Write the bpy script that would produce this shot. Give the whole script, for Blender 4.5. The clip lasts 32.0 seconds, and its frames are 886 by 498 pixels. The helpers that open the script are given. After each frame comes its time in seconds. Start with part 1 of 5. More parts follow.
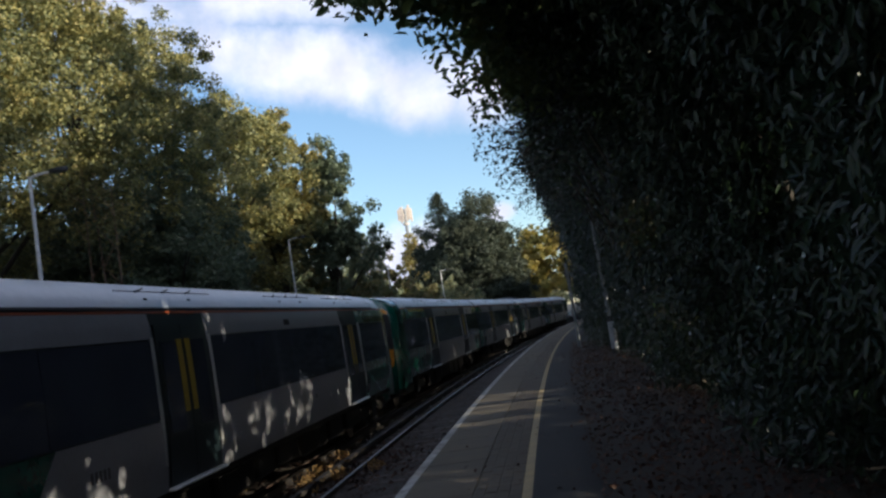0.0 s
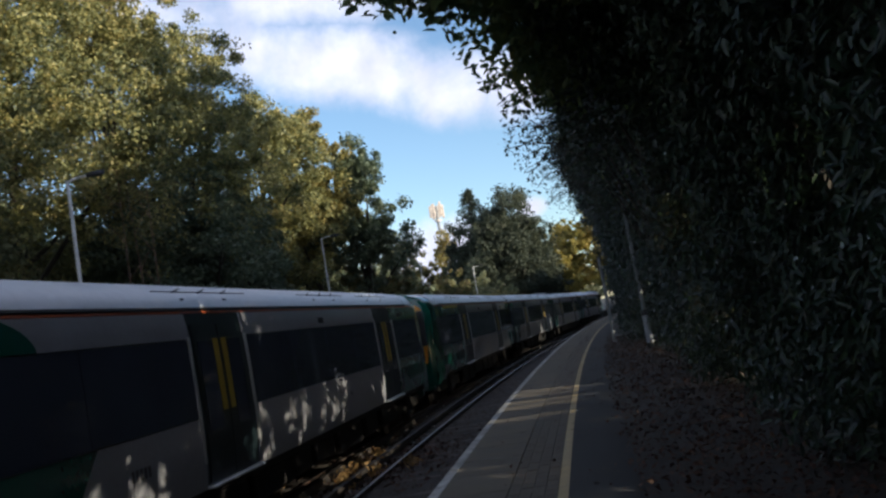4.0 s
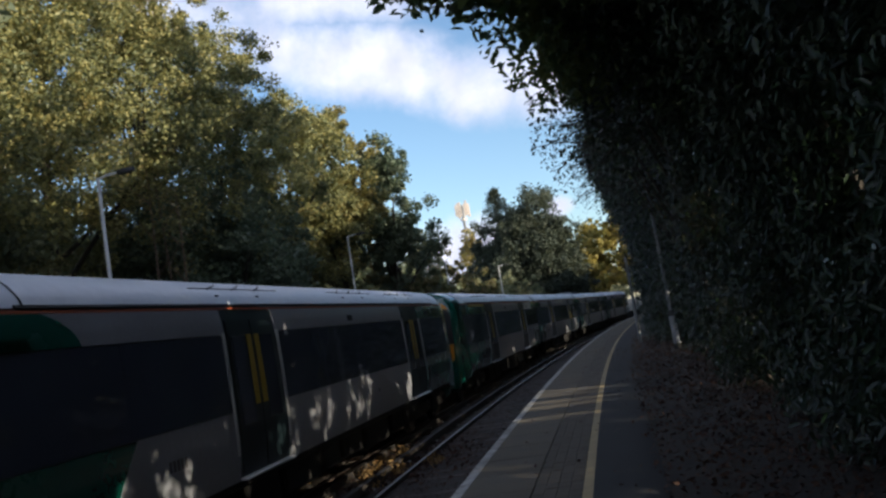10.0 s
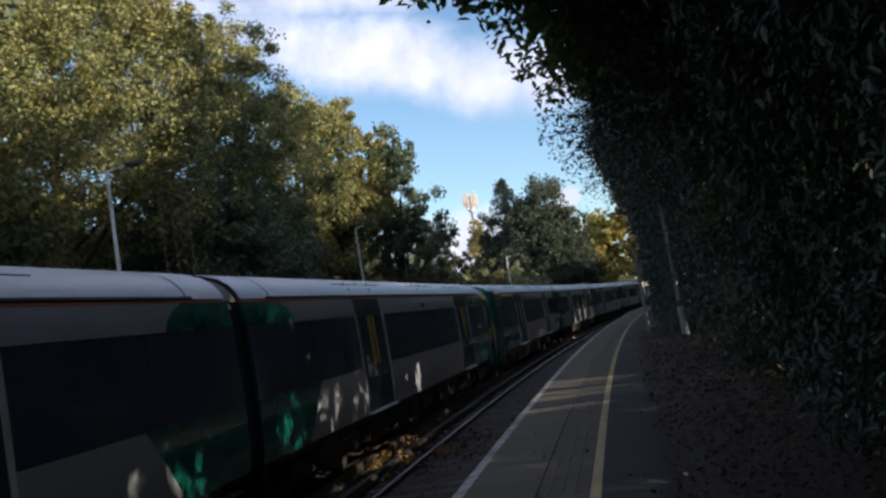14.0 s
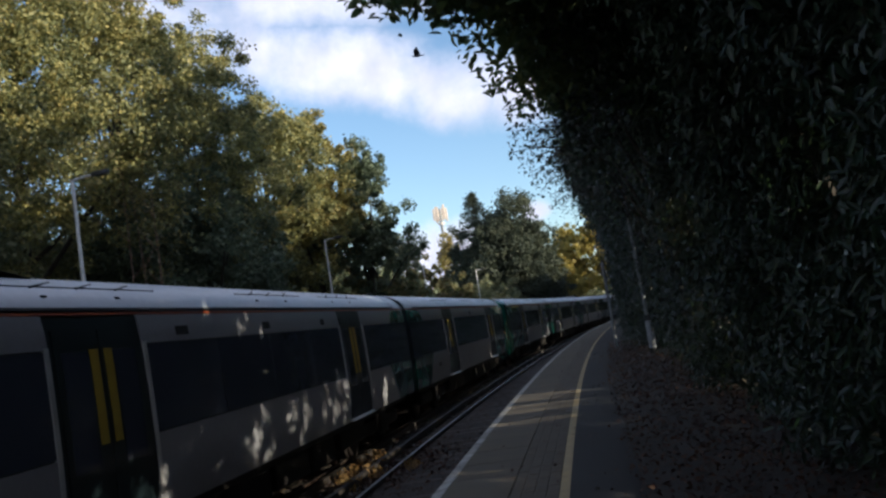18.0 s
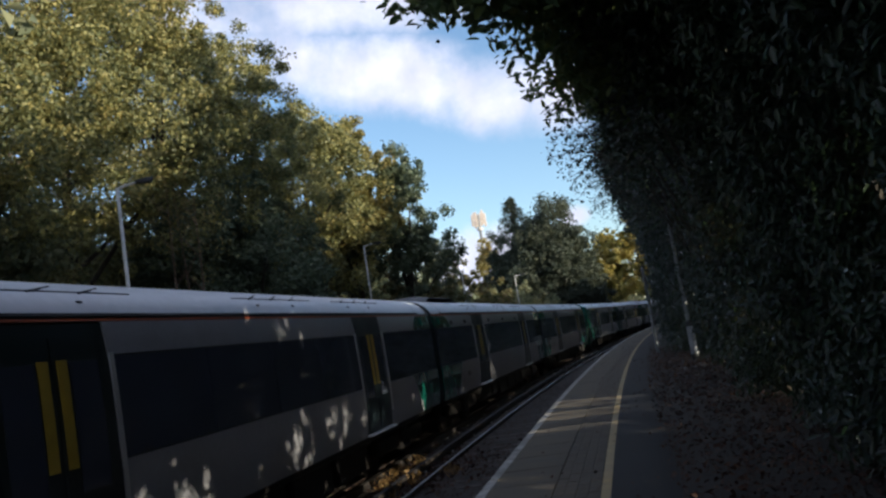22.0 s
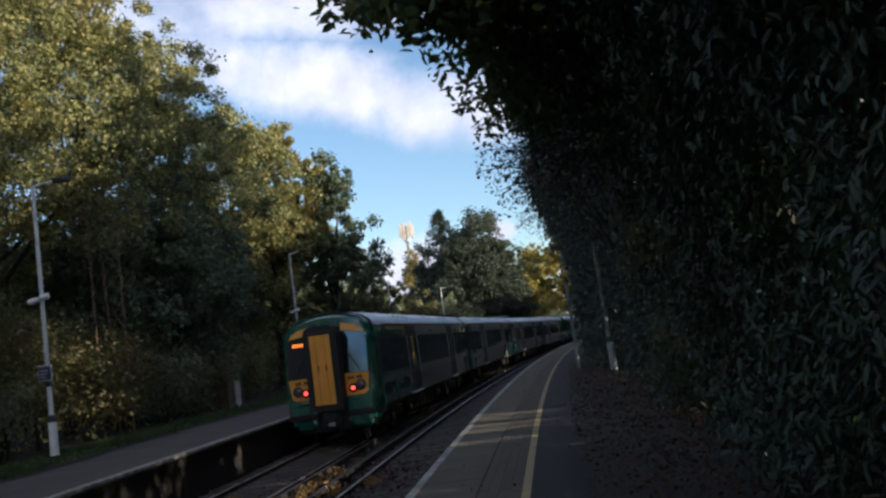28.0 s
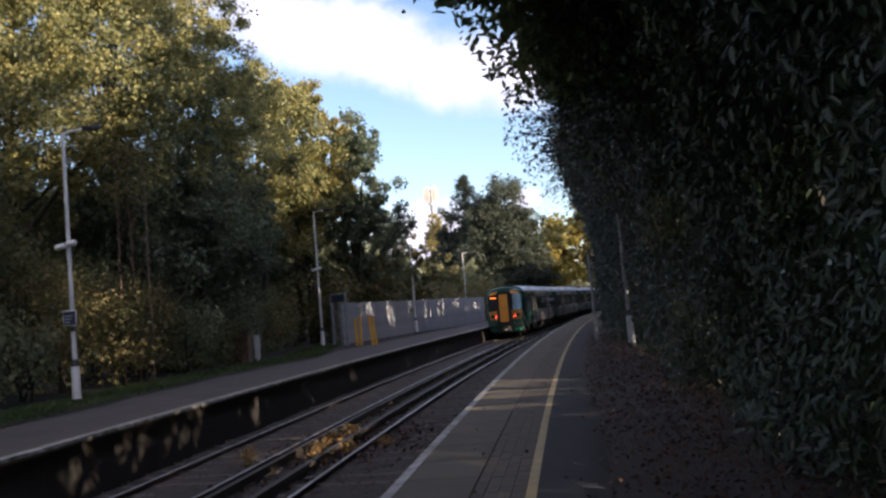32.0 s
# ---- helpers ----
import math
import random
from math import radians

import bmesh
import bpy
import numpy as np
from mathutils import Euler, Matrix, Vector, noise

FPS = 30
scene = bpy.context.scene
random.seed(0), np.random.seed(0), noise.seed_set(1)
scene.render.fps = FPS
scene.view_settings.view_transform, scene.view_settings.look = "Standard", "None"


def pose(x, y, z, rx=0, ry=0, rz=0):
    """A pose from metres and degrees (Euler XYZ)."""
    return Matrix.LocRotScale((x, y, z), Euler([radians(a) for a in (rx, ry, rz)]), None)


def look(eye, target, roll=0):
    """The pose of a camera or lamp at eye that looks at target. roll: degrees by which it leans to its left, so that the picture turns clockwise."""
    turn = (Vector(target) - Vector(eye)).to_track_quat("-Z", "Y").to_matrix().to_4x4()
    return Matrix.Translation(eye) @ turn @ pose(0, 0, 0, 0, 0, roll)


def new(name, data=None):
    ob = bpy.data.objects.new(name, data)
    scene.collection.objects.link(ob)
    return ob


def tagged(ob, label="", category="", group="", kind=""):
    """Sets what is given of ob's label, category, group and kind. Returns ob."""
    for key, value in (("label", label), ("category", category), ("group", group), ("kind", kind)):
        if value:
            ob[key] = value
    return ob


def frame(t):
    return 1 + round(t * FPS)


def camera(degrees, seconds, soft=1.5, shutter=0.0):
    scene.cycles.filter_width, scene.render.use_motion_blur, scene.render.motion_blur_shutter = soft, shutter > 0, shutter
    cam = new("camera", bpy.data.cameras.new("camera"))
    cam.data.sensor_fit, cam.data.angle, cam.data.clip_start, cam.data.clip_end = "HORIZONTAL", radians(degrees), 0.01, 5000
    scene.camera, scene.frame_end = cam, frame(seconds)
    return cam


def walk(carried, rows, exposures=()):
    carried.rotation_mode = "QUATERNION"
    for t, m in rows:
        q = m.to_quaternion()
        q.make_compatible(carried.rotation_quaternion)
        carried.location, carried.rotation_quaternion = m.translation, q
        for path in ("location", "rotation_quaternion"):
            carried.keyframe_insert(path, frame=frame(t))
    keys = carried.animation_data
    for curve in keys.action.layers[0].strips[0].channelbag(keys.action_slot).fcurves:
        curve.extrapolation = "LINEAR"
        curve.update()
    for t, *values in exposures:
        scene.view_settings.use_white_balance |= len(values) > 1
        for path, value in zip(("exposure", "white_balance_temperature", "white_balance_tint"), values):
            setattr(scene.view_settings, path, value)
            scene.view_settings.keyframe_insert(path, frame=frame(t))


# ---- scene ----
cam = camera(54.95, 32.0, soft=2.55)

# the way of the line: straight, then a wide curve to the right; s along it, o to its left from the platform edge
EYE, EDGE, RADIUS, BEND = 1.5575, 1.75, 664.5, 8.84
RAIL = -0.883


def at(s, o, z=0.0):
    if s < BEND:
        return Vector((-EDGE - o, s, z))
    a = (s - BEND) / RADIUS
    return Vector((RADIUS - EDGE - (RADIUS + o) * math.cos(a), BEND + (RADIUS + o) * math.sin(a), z))


def heading(s):
    return 0.0 if s < BEND else -math.degrees((s - BEND) / RADIUS)


TURNS = (
    (0, 7.14, 5.10, 8.81), (0.5, 7.49, 5.15, 8.85), (1, 8.12, 5.02, 8.77), (1.5, 8.56, 5.10, 8.97),
    (2, 8.82, 5.26, 9.07), (2.5, 8.93, 5.44, 9.18), (3, 8.96, 5.25, 9.35), (3.5, 9.23, 5.21, 9.57),
    (5.5, 9.80, 5.22, 9.26), (6, 9.19, 5.29, 9.26), (6.5, 9.42, 5.35, 9.13), (7, 10.01, 5.21, 8.92),
    (7.5, 10.41, 5.17, 8.93), (8, 10.66, 5.25, 8.96), (8.5, 10.82, 5.25, 9.00), (9, 10.92, 5.32, 8.97),
    (9.5, 10.98, 5.39, 8.98), (10, 11.11, 5.40, 8.99), (10.5, 11.17, 5.31, 9.07), (11, 11.29, 5.17, 9.02),
    (11.5, 11.45, 5.00, 9.04), (12, 11.51, 4.86, 9.04), (12.5, 11.59, 4.87, 9.01), (13, 11.69, 4.84, 9.12),
    (13.5, 11.74, 4.85, 9.24), (15.5, 10.91, 5.04, 8.60), (16, 10.24, 4.77, 8.47), (16.5, 9.29, 4.76, 8.57),
    (17, 9.11, 5.14, 8.72), (17.5, 9.44, 5.48, 8.94), (18, 9.57, 5.44, 8.91), (18.5, 9.81, 5.41, 8.89),
    (19, 9.85, 5.48, 8.86), (19.5, 10.11, 5.69, 8.84), (20, 11.00, 6.09, 8.86), (20.5, 11.51, 6.23, 8.88),
    (21, 11.84, 6.22, 8.83), (21.5, 12.15, 6.22, 8.88), (22, 12.20, 6.22, 8.83), (22.5, 12.08, 6.15, 8.83),
    (23, 12.16, 6.10, 8.90), (23.5, 12.07, 6.07, 8.83), (24, 12.17, 6.15, 8.80), (24.5, 12.56, 6.44, 8.84),
    (26.5, 10.11, 6.65, 8.70), (27, 8.09, 6.43, 8.33), (27.5, 7.93, 6.51, 7.85), (28, 7.08, 6.25, 7.65),
    (28.5, 7.39, 5.47, 7.29), (29, 7.08, 4.12, 6.36), (29.5, 7.07, 3.19, 6.14), (30, 7.05, 3.19, 6.26),
    (30.5, 7.14, 3.34, 6.03), (31, 7.97, 4.00, 5.51), (31.5, 7.97, 4.27, 5.02), (32, 8.37, 4.02, 4.83),
)
EXPOSURES = ((0, 0.75, 5600, 10), (28.9, 0.72, 5600, 10), (29.9, 1.14, 5850, 16), (30.7, 1.22, 5950, 21), (32, 1.24, 5950, 21))
walk(cam, [(t, pose(0, 0, EYE, 90 + pitch, roll, yaw)) for t, yaw, pitch, roll in TURNS], EXPOSURES)

# ---------- sky and sun ----------
SUN_TO = Vector((0.92, -0.29, 0.29)).normalized()
world = bpy.data.worlds.new("sky")
scene.world = world
world.use_nodes = True
wn, wl = world.node_tree.nodes, world.node_tree.links
wn.clear()
sky = wn.new("ShaderNodeTexSky")
sky.sky_type, sky.sun_disc = "NISHITA", False
sky.sun_elevation = math.asin(SUN_TO.z)
sky.sun_rotation = math.atan2(SUN_TO.x, SUN_TO.y)
sky.air_density, sky.dust_density, sky.ozone_density = 1.0, 0.5, 1.9
coords = wn.new("ShaderNodeTexCoord")


def cloud_nodes(centre, spread, scale, low, high, seed, tilt=0.0):
    """A bank of cloud round a point of the sky (azimuth to the left, elevation, degrees), broken up by noise."""
    a, e = radians(centre[0]), radians(centre[1])
    to = Vector((-math.sin(a) * math.cos(e), math.cos(a) * math.cos(e), math.sin(e)))
    side = Vector((-math.cos(a), -math.sin(a), 0))
    up = to.cross(side) * -1
    up *= 1 if up.z > 0 else -1
    lean = radians(tilt)
    side, up = side * math.cos(lean) + up * math.sin(lean), up * math.cos(lean) - side * math.sin(lean)
    out = None
    for axis, width in ((side, spread[0]), (up, spread[1])):
        dot = wn.new("ShaderNodeVectorMath")
        dot.operation = "DOT_PRODUCT"
        dot.inputs[1].default_value = axis / math.tan(radians(width))
        wl.new(coords.outputs["Generated"], dot.inputs[0])
        sub = wn.new("ShaderNodeMath")
        sub.operation = "SUBTRACT"
        sub.inputs[1].default_value = to.dot(axis) / math.tan(radians(width))
        wl.new(dot.outputs["Value"], sub.inputs[0])
        sq = wn.new("ShaderNodeMath")
        sq.operation = "POWER"
        sq.inputs[1].default_value = 2
        ab = wn.new("ShaderNodeMath")
        ab.operation = "ABSOLUTE"
        wl.new(sub.outputs[0], ab.inputs[0])
        wl.new(ab.outputs[0], sq.inputs[0])
        if out is None:
            out = sq.outputs[0]
        else:
            add = wn.new("ShaderNodeMath")
            wl.new(out, add.inputs[0])
            wl.new(sq.outputs[0], add.inputs[1])
            out = add.outputs[0]
    noise_tex = wn.new("ShaderNodeTexNoise")
    noise_tex.inputs["Scale"].default_value = scale
    noise_tex.inputs["Detail"].default_value = 7
    noise_tex.inputs["Roughness"].default_value = 0.6
    shift = wn.new("ShaderNodeVectorMath")
    shift.inputs[1].default_value = (seed, seed * 0.7, seed * 1.3)
    wl.new(coords.outputs["Generated"], shift.inputs[0])
    wl.new(shift.outputs[0], noise_tex.inputs["Vector"])
    mul = wn.new("ShaderNodeMath")
    mul.operation = "MULTIPLY_ADD"
    mul.inputs[1].default_value = -3.2
    wl.new(noise_tex.outputs["Fac"], mul.inputs[0])
    wl.new(out, mul.inputs[2])
    ramp = wn.new("ShaderNodeMapRange")
    ramp.interpolation_type = "SMOOTHSTEP"
    ramp.inputs["From Min"].default_value = high
    ramp.inputs["From Max"].default_value = low
    wl.new(mul.outputs[0], ramp.inputs["Value"])
    return ramp.outputs["Result"]


def joined(values):
    out = values[0]
    for v in values[1:]:
        m = wn.new("ShaderNodeMath")
        m.operation = "MAXIMUM"
        wl.new(out, m.inputs[0])
        wl.new(v, m.inputs[1])
        out = m.outputs[0]
    return out


def fill_clouds():
    """Broken cloud added overhead and behind as fill light, where the view never reaches."""
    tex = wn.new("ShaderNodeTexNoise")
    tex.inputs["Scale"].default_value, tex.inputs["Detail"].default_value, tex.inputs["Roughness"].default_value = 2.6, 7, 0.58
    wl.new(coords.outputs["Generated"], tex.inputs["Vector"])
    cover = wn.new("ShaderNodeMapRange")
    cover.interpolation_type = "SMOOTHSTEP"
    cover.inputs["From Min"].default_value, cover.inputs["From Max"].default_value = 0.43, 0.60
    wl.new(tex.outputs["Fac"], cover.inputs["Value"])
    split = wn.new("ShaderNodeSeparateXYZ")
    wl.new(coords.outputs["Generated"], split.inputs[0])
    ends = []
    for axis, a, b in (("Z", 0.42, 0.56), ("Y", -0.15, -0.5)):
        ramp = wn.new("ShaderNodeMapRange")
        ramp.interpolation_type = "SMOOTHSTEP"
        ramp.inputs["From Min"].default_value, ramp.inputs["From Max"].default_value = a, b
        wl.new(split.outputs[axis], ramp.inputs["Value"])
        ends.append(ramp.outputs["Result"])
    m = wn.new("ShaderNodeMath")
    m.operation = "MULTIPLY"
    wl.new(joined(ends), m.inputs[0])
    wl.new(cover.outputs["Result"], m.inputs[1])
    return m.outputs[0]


clouds = joined([
    cloud_nodes((12, 17.7), (13, 2.8), 9, -1.7, -0.1, 0.0, 16),
    cloud_nodes((4.0, 15.6), (6, 2.5), 10, -1.7, -0.1, 3.0, 8),
    cloud_nodes((16, 23.0), (13, 3.0), 8, -1.9, -0.35, 12.0),
    cloud_nodes((9.4, 4.5), (4.5, 2.9), 10, -1.7, -0.2, 7.0),
    cloud_nodes((2.4, 6.9), (1.3, 0.8), 14, -1.7, -0.4, 8.0),
    fill_clouds(),
])
sky_gain = wn.new("ShaderNodeMix")
sky_gain.data_type, sky_gain.blend_type = "RGBA", "MULTIPLY"
sky_gain.inputs["Factor"].default_value = 1
sky_gain.inputs["B"].default_value = (1.28, 1.2, 1.1, 1)
wl.new(sky.outputs["Color"], sky_gain.inputs["A"])
cloud_mix = wn.new("ShaderNodeMix")
cloud_mix.data_type = "RGBA"
cloud_tone, cloud_shade = wn.new("ShaderNodeTexNoise"), wn.new("ShaderNodeMix")
cloud_tone.inputs["Scale"].default_value, cloud_tone.inputs["Detail"].default_value = 11, 5
wl.new(coords.outputs["Generated"], cloud_tone.inputs["Vector"])
cloud_shade.data_type = "RGBA"
cloud_shade.inputs["A"].default_value, cloud_shade.inputs["B"].default_value = (4.6, 4.4, 4.75, 1), (6.9, 6.35, 6.45, 1)
tone_span = wn.new("ShaderNodeMapRange")
tone_span.inputs["From Min"].default_value, tone_span.inputs["From Max"].default_value = 0.35, 0.6
wl.new(cloud_tone.outputs["Fac"], tone_span.inputs["Value"])
wl.new(tone_span.outputs["Result"], cloud_shade.inputs["Factor"])
wl.new(cloud_shade.outputs["Result"], cloud_mix.inputs["B"])
wl.new(clouds, cloud_mix.inputs["Factor"])
wl.new(sky_gain.outputs["Result"], cloud_mix.inputs["A"])
background = wn.new("ShaderNodeBackground")
background.inputs["Strength"].default_value = 0.105
wl.new(cloud_mix.outputs["Result"], background.inputs["Color"])
world_out = wn.new("ShaderNodeOutputWorld")
wl.new(background.outputs[0], world_out.inputs["Surface"])

sun_data = bpy.data.lights.new("sun", "SUN")
sun_data.energy, sun_data.angle, sun_data.color = 5.0, radians(0.6), (1.0, 0.83, 0.57)
sun = new("sun", sun_data)
sun.matrix_world = look(SUN_TO * 100, (0, 0, 0))


# ---------- materials ----------
def surface(name, dark, light, scale=6.0, rough=0.7, metal=0.0, bump=0.0, fine=60.0, depth=0.01, rough_by=0.15, coat=0.0, spec=0.5, each=0.0):
    """Two colours mixed by coarse and fine noise, with relief and uneven gloss. each: how far whole pieces differ."""
    m = bpy.data.materials.new(name)
    m.use_nodes = True
    n, l = m.node_tree.nodes, m.node_tree.links
    b = n["Principled BSDF"]
    tc = n.new("ShaderNodeTexCoord")
    big, small = n.new("ShaderNodeTexNoise"), n.new("ShaderNodeTexNoise")
    big.inputs["Scale"].default_value, small.inputs["Scale"].default_value = scale, fine
    big.inputs["Detail"].default_value, small.inputs["Detail"].default_value = 5, 3
    for q in (big, small):
        l.new(tc.outputs["Object"], q.inputs["Vector"])
    mix = n.new("ShaderNodeMath")
    mix.operation = "MULTIPLY_ADD"
    mix.inputs[1].default_value = 0.4
    l.new(small.outputs["Fac"], mix.inputs[0])
    l.new(big.outputs["Fac"], mix.inputs[2])
    span = n.new("ShaderNodeMapRange")
    span.inputs["From Min"].default_value, span.inputs["From Max"].default_value = 0.45, 0.95
    l.new(mix.outputs[0], span.inputs["Value"])
    fac = span.outputs["Result"]
    if each:
        info = n.new("ShaderNodeObjectInfo")
        more = n.new("ShaderNodeMath")
        more.operation = "MULTIPLY_ADD"
        more.inputs[1].default_value = each
        l.new(info.outputs["Random"], more.inputs[0])
        l.new(fac, more.inputs[2])
        fac = more.outputs[0]
    col = n.new("ShaderNodeMix")
    col.data_type = "RGBA"
    col.inputs["A"].default_value, col.inputs["B"].default_value = (*dark, 1), (*light, 1)
    l.new(fac, col.inputs["Factor"])
    l.new(col.outputs["Result"], b.inputs["Base Color"])
    r = n.new("ShaderNodeMapRange")
    r.inputs["To Min"].default_value, r.inputs["To Max"].default_value = max(rough - rough_by, 0.02), min(rough + rough_by, 1)
    l.new(big.outputs["Fac"], r.inputs["Value"])
    l.new(r.outputs["Result"], b.inputs["Roughness"])
    b.inputs["Metallic"].default_value = metal
    b.inputs["Coat Weight"].default_value = coat
    b.inputs["Specular IOR Level"].default_value = spec
    if bump:
        bp = n.new("ShaderNodeBump")
        bp.inputs["Strength"].default_value, bp.inputs["Distance"].default_value = bump, depth
        l.new(mix.outputs[0], bp.inputs["Height"])
        l.new(bp.outputs["Normal"], b.inputs["Normal"])
    return m


def foliage(name, colours, rough=0.5, through_light=0.35, spec=0.4):
    """Leaves: each island its own shade, some light passing through."""
    m = bpy.data.materials.new(name)
    m.use_nodes = True
    n, l = m.node_tree.nodes, m.node_tree.links
    b = n["Principled BSDF"]
    geo, ramp = n.new("ShaderNodeNewGeometry"), n.new("ShaderNodeValToRGB")
    tc, patch = n.new("ShaderNodeTexCoord"), n.new("ShaderNodeTexNoise")
    patch.inputs["Scale"].default_value, patch.inputs["Detail"].default_value = 0.35, 2
    l.new(tc.outputs["Object"], patch.inputs["Vector"])
    mix = n.new("ShaderNodeMath")
    mix.operation = "MULTIPLY_ADD"
    mix.inputs[1].default_value = 0.55
    l.new(geo.outputs["Random Per Island"], mix.inputs[0])
    shift = n.new("ShaderNodeMapRange")
    shift.inputs["From Min"].default_value, shift.inputs["From Max"].default_value = 0.3, 0.7
    shift.inputs["To Max"].default_value = 0.45
    l.new(patch.outputs["Fac"], shift.inputs["Value"])
    l.new(shift.outputs["Result"], mix.inputs[2])
    l.new(mix.outputs[0], ramp.inputs["Fac"])
    while len(ramp.color_ramp.elements) < len(colours):
        ramp.color_ramp.elements.new(0.5)
    for i, (e, c) in enumerate(zip(ramp.color_ramp.elements, colours)):
        e.position, e.color = i / (len(colours) - 1), (*c, 1)
    l.new(ramp.outputs["Color"], b.inputs["Base Color"])
    b.inputs["Roughness"].default_value = rough
    b.inputs["Specular IOR Level"].default_value = spec
    tr, ms = n.new("ShaderNodeBsdfTranslucent"), n.new("ShaderNodeMixShader")
    l.new(ramp.outputs["Color"], tr.inputs["Color"])
    ms.inputs["Fac"].default_value = through_light
    l.new(b.outputs[0], ms.inputs[1])
    l.new(tr.outputs[0], ms.inputs[2])
    l.new(ms.outputs[0], n["Material Output"].inputs["Surface"])
    return m


def glow(name, colour, strength):
    m = bpy.data.materials.new(name)
    m.use_nodes = True
    b = m.node_tree.nodes["Principled BSDF"]
    b.inputs["Base Color"].default_value = (*colour, 1)
    b.inputs["Emission Color"].default_value = (*colour, 1)
    b.inputs["Emission Strength"].default_value = strength
    return m


M_BALLAST = surface("ballast", (0.0158, 0.0127, 0.011), (0.0527, 0.0422, 0.0359), 3, 0.95, bump=1.0, fine=26, depth=0.05)
M_STONE = surface("ballast_stone", (0.031, 0.0248, 0.0211), (0.093, 0.0756, 0.062), 3, 0.95, bump=0.4, fine=40, each=0.3)
# near-black base carries some of the shade at the hedge foot
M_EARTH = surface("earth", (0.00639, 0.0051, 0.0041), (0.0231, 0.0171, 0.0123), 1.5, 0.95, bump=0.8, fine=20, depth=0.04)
M_GRASS = foliage("grass_blades", ((0.0225, 0.045, 0.0112), (0.0525, 0.09, 0.0225), (0.12, 0.135, 0.045)), 0.6, 0.3)
M_WEED = foliage("dry_weeds", ((0.12, 0.085, 0.03), (0.33, 0.2, 0.07), (0.58, 0.4, 0.17)), 0.6, 0.35)
# paving bases are set below real values, to deepen the shade on them
M_SLAB = surface("coping_concrete", (0.0498, 0.041, 0.0283), (0.0977, 0.0802, 0.0548), 2.2, 0.85, bump=0.3, fine=45, depth=0.004, each=0.35)
M_PAVER = surface("paver", (0.0448, 0.037, 0.0265), (0.0822, 0.0667, 0.048), 3.0, 0.85, bump=0.3, fine=50, depth=0.004, each=0.4)
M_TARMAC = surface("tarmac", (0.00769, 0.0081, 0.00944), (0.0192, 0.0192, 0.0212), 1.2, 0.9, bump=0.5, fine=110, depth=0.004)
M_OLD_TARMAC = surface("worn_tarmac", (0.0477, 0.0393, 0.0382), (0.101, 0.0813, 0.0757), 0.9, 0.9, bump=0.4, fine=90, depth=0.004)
M_WHITE_LINE = surface("white_line_paint", (0.08, 0.072, 0.06), (0.464, 0.456, 0.432), 4.5, 0.75, bump=0.2, fine=40, depth=0.002)
M_YELLOW_LINE = surface("yellow_line_paint", (0.225, 0.17, 0.0744), (0.369, 0.279, 0.124), 5, 0.7, bump=0.2, fine=40, depth=0.002)
# brick coloured near black, to hide stray sun spots on the wall
M_BRICK = surface("dark_brick", (0.0072, 0.006, 0.0054), (0.0204, 0.0156, 0.0126), 2, 0.95, bump=0.6, fine=18, depth=0.02)
M_RAIL_RUST = surface("rail_rust", (0.04, 0.024, 0.016), (0.09, 0.052, 0.034), 6, 0.8, bump=0.2)
M_RAIL_TOP = surface("polished_rail", (0.22, 0.21, 0.21), (0.44, 0.43, 0.43), 2, 0.42, metal=1.0)
M_CONDUCTOR = surface("conductor_steel", (0.021, 0.0182, 0.0168), (0.0525, 0.0448, 0.0399), 4, 0.6, metal=0.3)
M_SLEEPER = surface("sleeper_concrete", (0.0422, 0.0347, 0.0288), (0.0944, 0.0794, 0.067), 3, 0.95, bump=0.5, fine=30, each=0.4)
M_POT = surface("insulator_ceramic", (0.3, 0.28, 0.25), (0.5, 0.48, 0.45), 8, 0.4)
M_POLE = surface("galvanised_paint", (0.5, 0.5, 0.49), (0.72, 0.72, 0.7), 3, 0.5, bump=0.1, fine=30)
M_POLE_WHITE = surface("white_paint", (0.62, 0.62, 0.6), (0.85, 0.85, 0.83), 4, 0.55, bump=0.1, fine=30)
M_DARK_METAL = surface("dark_metal", (0.015, 0.016, 0.018), (0.05, 0.05, 0.052), 5, 0.55, metal=0.2)
# darker copies of the pole paints; on the hedge posts they stand for shade
M_POLE_DULL = surface("darkened_galvanised", (0.16, 0.17, 0.18), (0.3, 0.31, 0.32), 3, 0.6, bump=0.1, fine=30)
M_POLE_BASE = surface("darkened_paint", (0.24, 0.255, 0.28), (0.40, 0.42, 0.45), 4, 0.6, bump=0.1, fine=30)
M_HOOD = surface("gangway_hood", (0.07, 0.065, 0.065), (0.13, 0.12, 0.12), 3, 0.6)
M_SIGN = surface("sign_face", (0.02, 0.03, 0.05), (0.04, 0.05, 0.08), 4, 0.4)
M_SIGN_EDGE = surface("sign_edge", (0.4, 0.42, 0.42), (0.6, 0.6, 0.6), 4, 0.5)
M_FENCE = surface("grey_fence_board", (0.17, 0.17, 0.185), (0.32, 0.315, 0.32), 1.5, 0.75, bump=0.25, fine=30, depth=0.004, each=0.25)
M_YELLOW_POST = surface("yellow_paint", (0.55, 0.28, 0.02), (0.78, 0.45, 0.05), 6, 0.5)
M_BENCH = surface("bench_metal", (0.21, 0.225, 0.25), (0.31, 0.325, 0.35), 5, 0.45, metal=0.3)
M_WOOD = surface("weathered_wood", (0.098, 0.0637, 0.0441), (0.235, 0.157, 0.108), 4, 0.85, bump=0.4, fine=35)
M_BARK = surface("bark", (0.018, 0.015, 0.011), (0.065, 0.05, 0.036), 5, 0.95, bump=1.0, fine=18, depth=0.03)
